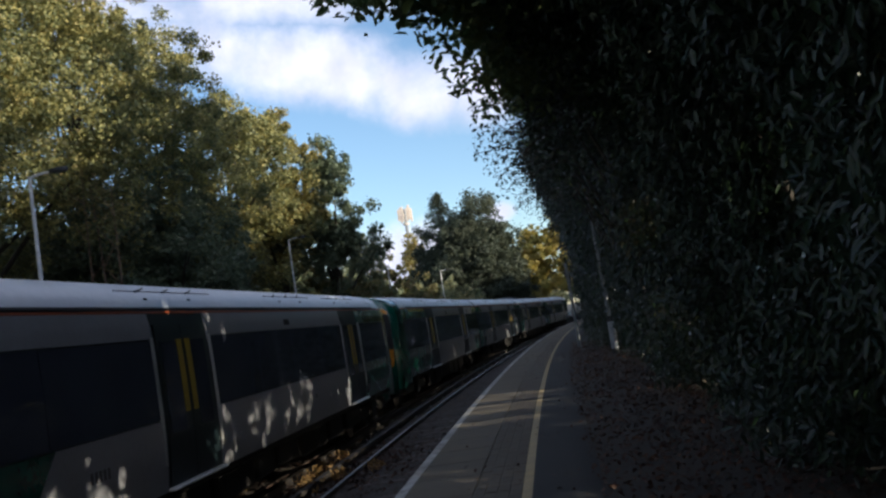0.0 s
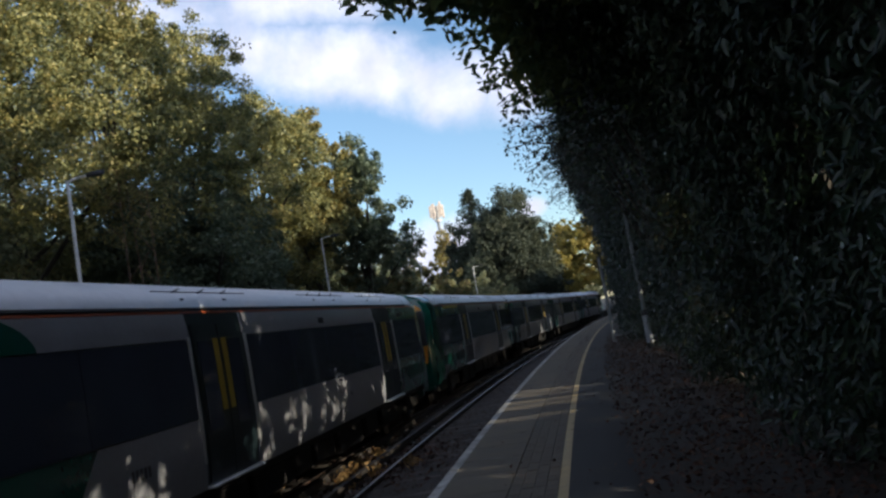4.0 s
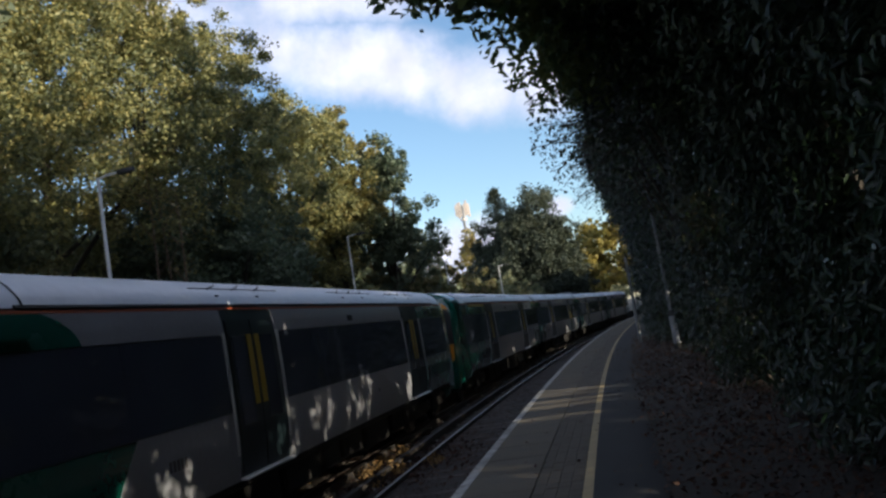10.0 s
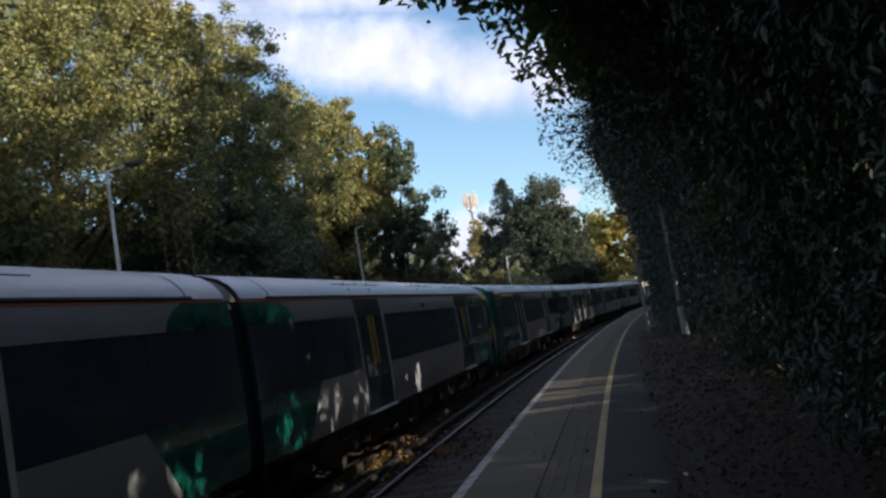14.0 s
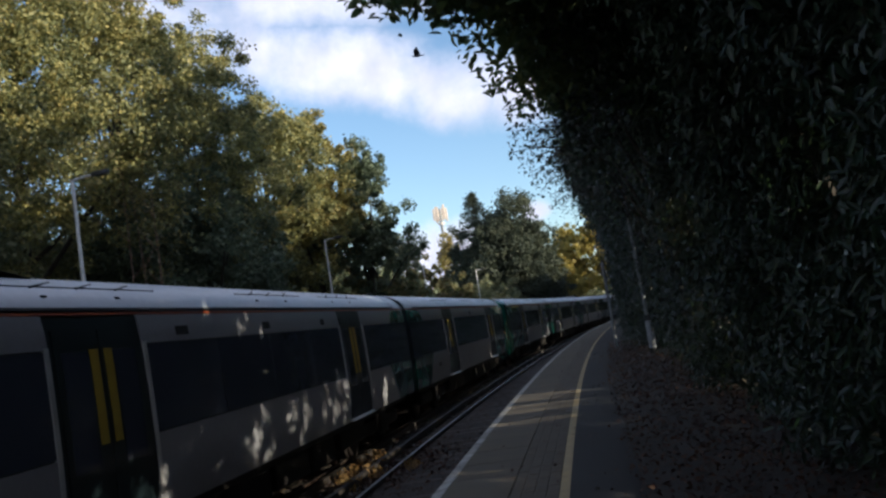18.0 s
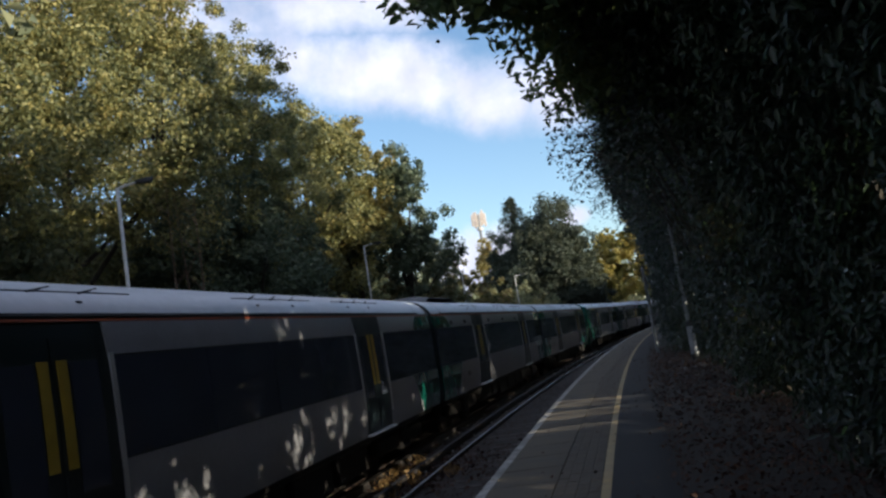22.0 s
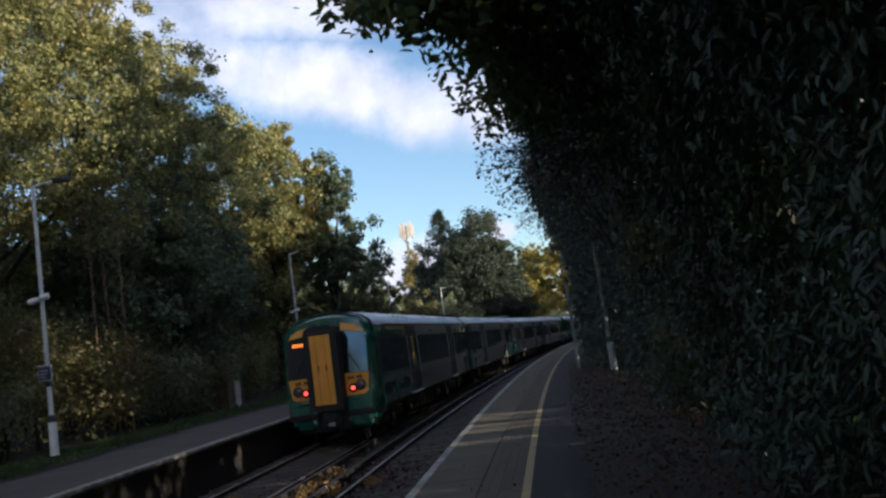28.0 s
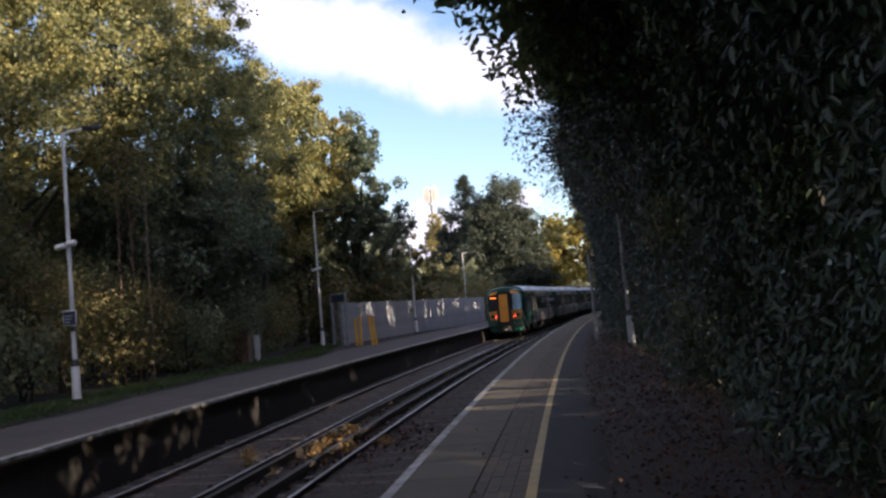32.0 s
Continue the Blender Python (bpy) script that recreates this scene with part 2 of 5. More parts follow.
M_TRAIN_GREY = surface("train_grey_paint", (0.217, 0.217, 0.235), (0.28, 0.282, 0.306), 1.2, 0.34, fine=14, coat=0.25)
M_TRAIN_GREEN = surface("train_green_paint", (0.0064, 0.068, 0.05), (0.0096, 0.1, 0.072), 1.2, 0.26, fine=14, coat=0.7)
M_TRAIN_DOOR = surface("train_door_paint", (0.00693, 0.0136, 0.0166), (0.0109, 0.0199, 0.0238), 1.5, 0.4, coat=0.2)
M_TRAIN_ROOF = surface("train_roof_paint", (0.43, 0.465, 0.53), (0.60, 0.635, 0.70), 0.8, 0.38, fine=9, bump=0.05)
M_TRAIN_DARK = surface("train_underframe", (0.008, 0.007, 0.007), (0.026, 0.022, 0.019), 3, 0.85, bump=0.3, fine=20)
# bluish base is lifted to put haze over the dark glass
M_TRAIN_GLASS = surface("train_tinted_glass", (0.039, 0.0465, 0.069), (0.054, 0.0645, 0.09), 0.8, 0.05, rough_by=0.02, spec=0.35)
M_WINDSCREEN = surface("mirrored_windscreen", (0.13, 0.16, 0.17), (0.2, 0.23, 0.245), 1.5, 0.07, metal=1.0, rough_by=0.03)
M_TRAIN_RED = surface("train_orange_line", (0.252, 0.054, 0.018), (0.33, 0.084, 0.03), 3, 0.5)
M_TRAIN_YELLOW = surface("train_yellow_paint", (0.72, 0.30, 0.025), (0.85, 0.38, 0.04), 2, 0.4, coat=0.2)
M_TRAIN_STRIP = surface("yellow_door_strip", (0.341, 0.236, 0.0186), (0.446, 0.322, 0.0372), 5, 0.5)
M_RUBBER = surface("rubber", (0.008, 0.008, 0.009), (0.02, 0.02, 0.021), 5, 0.75, bump=0.2)
M_PILLAR = surface("bright_pillar", (0.5, 0.5, 0.5), (0.66, 0.66, 0.65), 3, 0.35, metal=0.4)
M_TAIL_LIGHT = glow("tail_light", (1.0, 0.05, 0.03), 2.4)
M_DISPLAY = glow("led_display", (1.0, 0.22, 0.02), 1.0)
M_LENS = surface("lamp_lens", (0.05, 0.05, 0.055), (0.12, 0.12, 0.13), 20, 0.12)
M_MAST = surface("mast_panel", (0.62, 0.52, 0.44), (0.8, 0.7, 0.6), 3, 0.6)

L_OAK = foliage("oak_leaves", ((0.05, 0.068, 0.035), (0.15, 0.165, 0.07), (0.32, 0.295, 0.105), (0.58, 0.46, 0.165)), 0.5, 0.38)
L_OAK_GOLD = foliage("golden_leaves", ((0.128, 0.129, 0.041), (0.235, 0.211, 0.0643), (0.371, 0.303, 0.0999), (0.45, 0.321, 0.129)), 0.5, 0.45)
# oak colours for trees in shade, raised to lift that shade
L_OAK_DARK = foliage("dark_oak_leaves", ((0.09, 0.116, 0.0702), (0.168, 0.192, 0.109), (0.264, 0.274, 0.149), (0.384, 0.343, 0.18)), 0.5, 0.45)
L_HOLLY = foliage("dark_green_leaves", ((0.06, 0.0872, 0.0546), (0.114, 0.145, 0.0858), (0.192, 0.21, 0.117)), 0.45, 0.3)
L_SHRUB = foliage("shrub_leaves", ((0.06, 0.0744, 0.03), (0.126, 0.132, 0.048), (0.24, 0.198, 0.0816), (0.408, 0.306, 0.138)), 0.5, 0.42)
# darker than real laurel: part of the hedge's shade is in this colour
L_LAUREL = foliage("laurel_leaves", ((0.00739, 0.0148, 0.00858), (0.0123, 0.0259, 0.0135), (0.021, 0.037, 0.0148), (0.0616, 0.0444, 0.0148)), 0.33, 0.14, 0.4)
L_CANOPY = foliage("overhanging_leaves", ((0.0439, 0.0789, 0.0316), (0.0789, 0.123, 0.0456), (0.14, 0.166, 0.0562), (0.246, 0.202, 0.0527)), 0.45, 0.42)
L_PINE = foliage("conifer_needles", ((0.036, 0.0485, 0.0338), (0.06, 0.0727, 0.0468), (0.105, 0.112, 0.0598)), 0.6, 0.35)
L_AMBER = foliage("amber_leaves", ((0.15, 0.14, 0.032), (0.28, 0.245, 0.056), (0.43, 0.34, 0.085), (0.52, 0.385, 0.11)), 0.5, 0.45)
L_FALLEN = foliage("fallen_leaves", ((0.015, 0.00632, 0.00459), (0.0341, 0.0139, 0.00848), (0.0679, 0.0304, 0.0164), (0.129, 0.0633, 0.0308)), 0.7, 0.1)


# ---------- mesh helpers ----------
class Shape:
    """Verts and faces that are gathered into one mesh."""

    def __init__(self):
        self.v, self.f = [], []

    def add(self, verts, faces):
        k = len(self.v)
        self.v += [tuple(p) for p in verts]
        self.f += [tuple(k + i for i in f) for f in faces]
        return self

    def box(self, x0, x1, y0, y1, z0, z1, c=0.0):
        """A box with its corners cut by c all along its edges."""
        if not c:
            return self.add([(x, y, z) for x in (x0, x1) for y in (y0, y1) for z in (z0, z1)],
                            [(0, 1, 3, 2), (4, 6, 7, 5), (0, 4, 5, 1), (2, 3, 7, 6), (0, 2, 6, 4), (1, 5, 7, 3)])
        c = min(c, (x1 - x0) / 3, (y1 - y0) / 3, (z1 - z0) / 3)
        rings = []
        for z, i in ((z0, c), (z0 + c, 0), (z1 - c, 0), (z1, c)):
            rings.append([(x0 + i + c, y0 + i, z), (x1 - i - c, y0 + i, z), (x1 - i, y0 + i + c, z), (x1 - i, y1 - i - c, z),
                          (x1 - i - c, y1 - i, z), (x0 + i + c, y1 - i, z), (x0 + i, y1 - i - c, z), (x0 + i, y0 + i + c, z)])
        return self.loft(rings, caps=True)

    def loft(self, rings, closed=True, caps=False):
        n = len(rings[0])
        faces = []
        for r in range(len(rings) - 1):
            for i in range(n if closed else n - 1):
                j = (i + 1) % n
                faces.append((r * n + i, r * n + j, (r + 1) * n + j, (r + 1) * n + i))
        if caps:
            faces.append(tuple(range(n))[::-1])
            faces.append(tuple((len(rings) - 1) * n + i for i in range(n)))
        return self.add([p for ring in rings for p in ring], faces)

    def tube(self, path, radii, n=8, caps=True):
        path = [Vector(p) for p in path]
        if not hasattr(radii, "__len__"):
            radii = [radii] * len(path)
        rings = []
        for i, p in enumerate(path):
            d = (path[min(i + 1, len(path) - 1)] - path[max(i - 1, 0)]).normalized()
            u = d.cross(Vector((0, 0, 1)) if abs(d.z) < 0.9 else Vector((1, 0, 0))).normalized()
            w = d.cross(u)
            rings.append([p + (u * math.cos(2 * math.pi * k / n) + w * math.sin(2 * math.pi * k / n)) * radii[i] for k in range(n)])
        return self.loft(rings, caps=caps)

    def mesh(self, name, smooth=False):
        me = bpy.data.meshes.new(name)
        me.from_pydata(self.v, [], self.f)
        me.update()
        bm = bmesh.new()
        bm.from_mesh(me)
        bmesh.ops.recalc_face_normals(bm, faces=bm.faces)
        bm.to_mesh(me)
        bm.free()
        if smooth:
            me.polygons.foreach_set("use_smooth", [True] * len(me.polygons))
            me.set_sharp_from_angle(angle=radians(38))
        return me


def part(name, shape, material, parent=None, label="", smooth=True):
    me = shape.mesh(name, smooth) if isinstance(shape, Shape) else shape
    if not me.materials:
        me.materials.append(material)
    ob = new(name, me)
    ob.parent = parent
    return tagged(ob, label)


def thing(name, place, label, category, group="", kind=""):
    ob = new(name)
    ob.empty_display_size = 0.3
    ob.matrix_basis = place if isinstance(place, Matrix) else Matrix.Translation(place)
    return tagged(ob, label, category, group, kind)


def steps(a, b, d):
    n = max(1, round((b - a) / d))
    return [a + (b - a) * i / n for i in range(n + 1)]


def sweep(profile, s_list, closed=True):
    """A cross-section of (o, z) carried along the line."""
    return Shape().loft([[at(s, o, z) for o, z in profile] for s in s_list], closed=closed, caps=closed)


def leaf_mesh(name, centres, normals, sizes, material, slim=0.5, fold=0.18, rich=False, rng=None, droop=0.0):
    """Many leaves: folded kites, or pointed six-sided blades where rich."""
    n = len(centres)
    rng = rng or np.random.default_rng(1)
    nrm = normals / np.maximum(np.linalg.norm(normals, axis=1, keepdims=True), 1e-6)
    a = rng.normal(size=(n, 3)) - np.array((0, 0, droop))
    a -= (a * nrm).sum(1, keepdims=True) * nrm
    a /= np.maximum(np.linalg.norm(a, axis=1, keepdims=True), 1e-6)
    b = np.cross(nrm, a)
    sz = np.asarray(sizes).reshape(-1, 1)
    if rich:
        shape = [(-0.5, 0, 0), (-0.2, 0.5, 1), (0.2, 0.45, 1), (0.55, 0, -0.4), (0.2, -0.45, 1), (-0.2, -0.5, 1)]
        faces = [(0, 3, 2, 1), (0, 5, 4, 3)]
    else:
        shape = [(-0.5, 0, 0), (0.05, 0.5, 1), (0.5, 0, 0), (0.05, -0.5, 1)]
        faces = [(0, 2, 1), (0, 3, 2)]
    v = np.stack([centres + sz * (a * p[0] + b * (p[1] * slim) + nrm * (p[2] * fold)) for p in shape], 1)
    k = len(shape)
    loops = np.concatenate([np.array(f) for f in faces])
    per = len(loops)
    idx = (np.arange(n)[:, None] * k + loops[None]).ravel()
    counts = np.array([len(f) for f in faces])
    starts = np.concatenate([[0], np.cumsum(counts)[:-1]])
    me = bpy.data.meshes.new(name)
    me.vertices.add(n * k)
    me.vertices.foreach_set("co", v.reshape(-1).astype(np.float32))
    me.loops.add(len(idx))
    me.loops.foreach_set("vertex_index", idx.astype(np.int32))
    me.polygons.add(n * len(faces))
    me.polygons.foreach_set("loop_start", (np.arange(n)[:, None] * per + starts[None]).ravel().astype(np.int32))
    me.update(calc_edges=True)
    me.materials.append(material)
    return me


# ---------- ground, platforms, track ----------
def far_at(s, o, z):
    return at(s, o, z) if s <= 420 else at(420, o, z) + (at(420, o, 0) - at(419, o, 0)) * (s - 420)


def ground():
    across = ((-640, 2), (-260, 1), (-60, 0.2), (-12, 0.0), (-1.95, -0.015), (-1.3, -0.3), (-0.45, -1.12), (0.0, -1.12), (0.8, -1.07), (1.6, -1.04), (2.4, -1.05),
              (3.2, -1.09), (4.0, -1.05), (4.7, -1.04), (5.4, -1.06), (6.1, -1.12), (6.7, -1.12), (7.4, -0.3), (8.4, -0.02), (9.6, 0.0), (13, 0.05), (30, 0.3), (80, 0.8), (300, 2), (900, 4))
    rows = [-1800, -600, -200, -80] + steps(-40, 140, 1.5) + steps(150, 420, 15) + [900, 2600]
    sh = Shape()
    sh.loft([[far_at(s, o, z) for o, z in across] for s in rows], closed=False)
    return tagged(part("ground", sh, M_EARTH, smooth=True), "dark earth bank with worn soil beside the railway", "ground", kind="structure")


ground()


def track_bed():
    across = ((0.02, -1.0), (0.5, -0.995), (1.6, -0.985), (2.7, -0.99), (3.1, -1.02), (3.6, -0.99), (4.7, -0.985), (5.7, -0.995), (6.12, -1.0))
    sh = Shape()
    sh.loft([[at(s, o, z + 0.012 * math.sin(s * 3.1 + o * 5)) for o, z in across] for s in steps(-30, 200, 1.0)], closed=False)
    bed = tagged(part("ballast_bed", sh, M_BALLAST), "brown stone ballast bed between the two platforms", "ballast", kind="structure")
    rng = np.random.default_rng(5)
    st = Shape()
    n = 5200
    ss = 6 + 30 * rng.random(n) ** 1.5
    oo = 0.1 + 6.0 * rng.random(n)
    for s, o, r, q in zip(ss, oo, rng.uniform(0.02, 0.05, n), rng.random((n, 6))):
        p = at(s, o, -0.985 + r * 0.35)
        st.add([p + Vector((r * (0.7 + 0.5 * q[0]), 0, r * 0.2)), p + Vector((0, r * (0.7 + 0.5 * q[1]), -r * 0.1)), p - Vector((r * (0.7 + 0.5 * q[2]), 0, -r * 0.1)),
                p - Vector((0, r * (0.7 + 0.5 * q[3]), 0)), p + Vector((r * 0.3 * (q[4] - 0.5), r * 0.3 * (q[5] - 0.5), r * 0.7))],
               [(0, 1, 4), (1, 2, 4), (2, 3, 4), (3, 0, 4)])
    stones = part("ballast_stones", st, M_STONE, smooth=False)
    tagged(stones, "loose angular ballast stones between the rails", "stones", kind="stuff")


track_bed()


def rail_profile(o):
    return [(o - 0.07, -1.03), (o + 0.07, -1.03), (o + 0.07, -1.015), (o + 0.012, -0.99), (o + 0.012, -0.925), (o + 0.034, -0.915), (o + 0.034, RAIL - 0.006),
            (o - 0.034, RAIL - 0.006), (o - 0.034, -0.915), (o - 0.012, -0.925), (o - 0.012, -0.99), (o - 0.07, -1.015)]


def track(name, right, left, power, label):
    base = thing(name, (0, 0, 0), label, "railway track", "tracks between the platforms", "structure")
    along = steps(-30, 200, 2.0)
    for o in (right, left):
        r = part("rail", sweep(rail_profile(o), along), M_RAIL_RUST, base, "rusty steel rail")
        part("railhead", sweep([(o - 0.032, RAIL - 0.005), (o + 0.032, RAIL - 0.005), (o + 0.026, RAIL), (o - 0.026, RAIL)], along), M_RAIL_TOP, r, "polished running surface")
    part("conductor_rail", sweep([(power - 0.05, -0.93), (power + 0.05, -0.93), (power + 0.05, -0.80), (power - 0.05, -0.80)], along), M_CONDUCTOR, base, "raised dark conductor rail")
    pot = Shape().tube([(0, 0, -0.99), (0, 0, -0.96), (0, 0, -0.95), (0, 0, -0.93)], [0.07, 0.07, 0.05, 0.05], 8).mesh("insulator")
    for s in steps(4, 64, 2.6):
        p = part("insulator", pot, M_POT, base)
        p.location = at(s, power)
    mid = (right + left) / 2
    sl = Shape().loft([[(-1.25, y * 0.13, -1.06), (-0.5, y * 0.12, -1.06), (0.5, y * 0.12, -1.06), (1.25, y * 0.13, -1.06)] if e else
                       [(-1.25, y * 0.11, -0.965), (-0.5, y * 0.10, -0.985), (0.5, y * 0.10, -0.985), (1.25, y * 0.11, -0.965)] for y, e in ((-1, 1), (-1, 0), (1, 0), (1, 1))], closed=False)
    sl.f += [(0, 4, 8, 12), (3, 15, 11, 7)]
    me = sl.mesh("sleeper")
    for s in steps(3, 88, 0.66):
        q = part("sleeper", me, M_SLEEPER, base)
        q.matrix_basis = Matrix.Translation(at(s, mid)) @ pose(0, 0, 0, 0, 0, heading(s))
    return base


track("near_track", 0.86, 2.36, 2.80, "near railway track with rusty rails on concrete sleepers")
track("far_track", 3.93, 5.43, 3.52, "far railway track with rusty rails on concrete sleepers")


def near_platform():
    along = steps(-25, 170, 1.5)
    base = thing("platform_near", (0, 0, 0), "station platform with pale coping slabs, block strip and dark tarmac", "platform", kind="structure")
    part("platform_wall", sweep([(-0.14, -0.06), (-0.14, -1.2), (-0.45, -1.2), (-0.45, -0.06)], along), M_BRICK, base, "dark brick platform wall")
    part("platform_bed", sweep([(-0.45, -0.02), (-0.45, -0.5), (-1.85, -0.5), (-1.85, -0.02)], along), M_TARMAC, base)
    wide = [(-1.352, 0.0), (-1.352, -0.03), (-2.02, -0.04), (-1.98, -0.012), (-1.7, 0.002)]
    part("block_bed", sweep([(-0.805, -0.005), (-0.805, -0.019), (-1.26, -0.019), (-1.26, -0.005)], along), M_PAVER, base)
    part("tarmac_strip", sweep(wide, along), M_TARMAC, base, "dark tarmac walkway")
    part("yellow_line", sweep([(-1.262, 0.004), (-1.262, -0.02), (-1.352, -0.02), (-1.352, 0.004)], along), M_YELLOW_LINE, base, "worn yellow safety line")
    part("white_line", sweep([(-0.012, 0.0045), (-0.012, -0.01), (-0.115, -0.01), (-0.115, 0.0045)], along), M_WHITE_LINE, base, "worn white edge line")
    return base


PLATFORM = near_platform()


def pieces_along(name, base, s0, s1, pitch, o0, o1, z1, depth, material, gap=0.008, rough_top=0.0):
    """A row of alike slabs, each its own object."""
    l, w = pitch - gap, o1 - o0 - gap
    sh = Shape().box(-w / 2, w / 2, -l / 2, l / 2, -depth, 0, 0.006)
    me = sh.mesh(name)
    rng = random.Random(int(s0 * 7 + o0 * 31 + 5))
    mid = (o0 + o1) / 2
    for i in range(int((s1 - s0) / pitch)):
        s = s0 + (i + 0.5) * pitch
        q = part(name, me, material, base)
        q.matrix_basis = Matrix.Translation(at(s, mid, z1 + rng.uniform(-rough_top, rough_top))) @ pose(0, 0, 0, rng.uniform(-0.15, 0.15), rng.uniform(-0.15, 0.15), heading(s))


def far_platform():
    along = steps(-25, 170, 1.5)
    base = thing("platform_far", (0, 0, 0), "opposite station platform with white edge and worn tarmac", "platform", kind="structure")
    part("platform_wall", sweep([(6.26, -0.1), (6.26, -1.2), (6.6, -1.2), (6.6, -0.1)], along), M_BRICK, base, "dark brick platform wall")
    part("coping_edge", sweep([(6.14, 0.0), (6.14, -0.09), (6.62, -0.09), (6.62, 0.0)], along), M_SLAB, base, "pale stone coping")
    part("white_line", sweep([(6.13, 0.004), (6.13, -0.05), (6.33, -0.05), (6.33, 0.004)], along), M_WHITE_LINE, base, "worn white edge line")
    back = []
    for s in along:
        o = 9.25 + 0.25 * math.sin(s * 0.31) + 0.12 * math.sin(s * 1.3) + max(0, min(2.4, (s - 34) * 0.2))
        back.append([at(s, 6.62, -0.002), at(s, 6.62, -0.6), at(s, o, -0.6), at(s, o, 0.004)])
    part("tarmac_surface", Shape().loft(back, caps=True), M_OLD_TARMAC, base, "worn greyish-pink tarmac")
    return base


far_platform()


# ---------- the train ----------
PITCH, HALF, NOSE = 20.593, 10.07, 0.5
FIRST, SECOND = (-5.36, -3.66), (3.99, 5.66)
SIDE = ((0.93, 1.345), (1.04, 1.375), (1.40, 1.395), (1.82, 1.40), (2.30, 1.395), (2.80, 1.38), (3.00, 1.36), (3.15, 1.33), (3.20, 1.315))
ROOF = ((3.20, 1.315), (3.30, 1.27), (3.42, 1.17), (3.52, 1.03), (3.60, 0.82), (3.665, 0.56), (3.70, 0.28), (3.71, 0.0))


def side_x(z):
    pts = SIDE + ROOF[1:]
    for (z0, x0), (z1, x1) in zip(pts, pts[1:]):
        if z <= z1:
            return x0 + (x1 - x0) * (z - z0) / (z1 - z0)
    return 0.0


def cross(inset=0.0, low=0.93):
    """The whole section of a coach from its right sill over the roof to its left sill."""
    right = [(x - inset, z - (inset if z > 3.3 else 0)) for z, x in SIDE[:-1] + ROOF if z >= low]
    return right + [(-x, z) for x, z in right[-2::-1]]


def strip(side, y0, y1, z0, z1, proud=0.012, thick=0.03, rows=5, cols=1):
    """A panel of the coach's side between two heights; its ends may be functions of the height."""
    zs = [z0 + (z1 - z0) * i / rows for i in range(rows + 1)]
    f0 = y0 if callable(y0) else (lambda z: y0)
    f1 = y1 if callable(y1) else (lambda z: y1)
    out, inn = [], []
    for z in zs:
        x = side_x(z)
        ys = [f0(z) + (f1(z) - f0(z)) * k / cols for k in range(cols + 1)]
        out.append([(side * (x + proud), y, z) for y in ys])
        inn.append([(side * (x + proud - thick), y, z) for y in ys])
    sh = Shape()
    sh.loft([o + i[::-1] for o, i in zip(out, inn)], closed=True, caps=True)
    return sh


def bogie(y, parent):
    b = part("bogie", Shape().box(-1.1, 1.1, y - 1.6, y + 1.6, 0.42, 0.62, 0.04).box(-1.12, -0.92, y - 1.75, y + 1.75, 0.38, 0.72, 0.05)
             .box(0.92, 1.12, y - 1.75, y + 1.75, 0.38, 0.72, 0.05).box(-1.2, -1.0, y - 0.35, y + 0.35, 0.3, 0.85, 0.05).box(1.0, 1.2, y - 0.35, y + 0.35, 0.3, 0.85, 0.05), M_TRAIN_DARK, parent)
    for dy in (-1.3, 1.3):
        w = Shape()
        for sx in (-1, 1):
            prof = [(0.68, 0.45), (0.70, 0.45), (0.72, 0.42), (0.80, 0.41), (0.81, 0.32), (0.78, 0.12), (0.82, 0.0)]
            w.loft([[(sx * x, y + dy + r * math.cos(k * math.pi / 9), 0.42 + r * math.sin(k * math.pi / 9)) for k in range(18)] for x, r in prof])
        w.tube([(-0.7, y + dy, 0.42), (0.7, y + dy, 0.42)], 0.08, 8)
        part("wheelset", w, M_CONDUCTOR, b)


def door_way(car, side, y0, y1):
    """A pair of sliding plug doors with their glass, yellow edges and bright pillars."""
    part("door_recess", strip(side, y0, y1, 0.97, 3.14, 0.002, 0.03), M_TRAIN_DOOR, car)
    mid = (y0 + y1) / 2
    for a, b, e in ((y0 + 0.09, mid - 0.008, 1), (mid + 0.008, y1 - 0.09, -1)):
        leaf = part("door_leaf", strip(side, a, b, 1.0, 3.0, 0.012, 0.03), M_TRAIN_DOOR, car, "dark green sliding door leaf")
        g0, g1 = (a + 0.1, b - 0.22) if e > 0 else (a + 0.22, b - 0.1)
        part("door_glass", strip(side, g0, g1, 1.62, 2.78, 0.016, 0.02), M_TRAIN_GLASS, leaf)
        h0, h1 = (b - 0.19, b - 0.05) if e > 0 else (a + 0.05, a + 0.19)
        part("edge_strip", strip(side, h0, h1, 1.84, 2.80, 0.018, 0.02), M_TRAIN_STRIP, leaf, "yellow door edge strip")
    for y in (y0 - 0.035, y1 + 0.035):
        part("door_pillar", strip(side, y - 0.035, y + 0.035, 1.25, 2.84, 0.02, 0.03), M_PILLAR, car, "bright door pillar")
    part("door_step", Shape().box(*sorted((side * 1.30, side * 1.46)), y0, y1, 0.93, 0.965, 0.008), M_PILLAR, car)


def green_low(end, sign):
    return lambda z: end + sign * (2.05 + 0.75 * ((z - 0.93) / 0.9 - 0.5))


def green_high(end, sign):
    return lambda z: end + sign * (0.75 + 0.95 * math.sqrt(max(0.0, 1 - ((z - 2.78) / 0.42) ** 2)))


def door_places(cab_rear):
    """Both doorways of a coach; behind a cab the first one stands further in."""
    return (FIRST[0] + 0.65, FIRST[1] + 0.65, *SECOND) if cab_rear else (*FIRST, *SECOND)


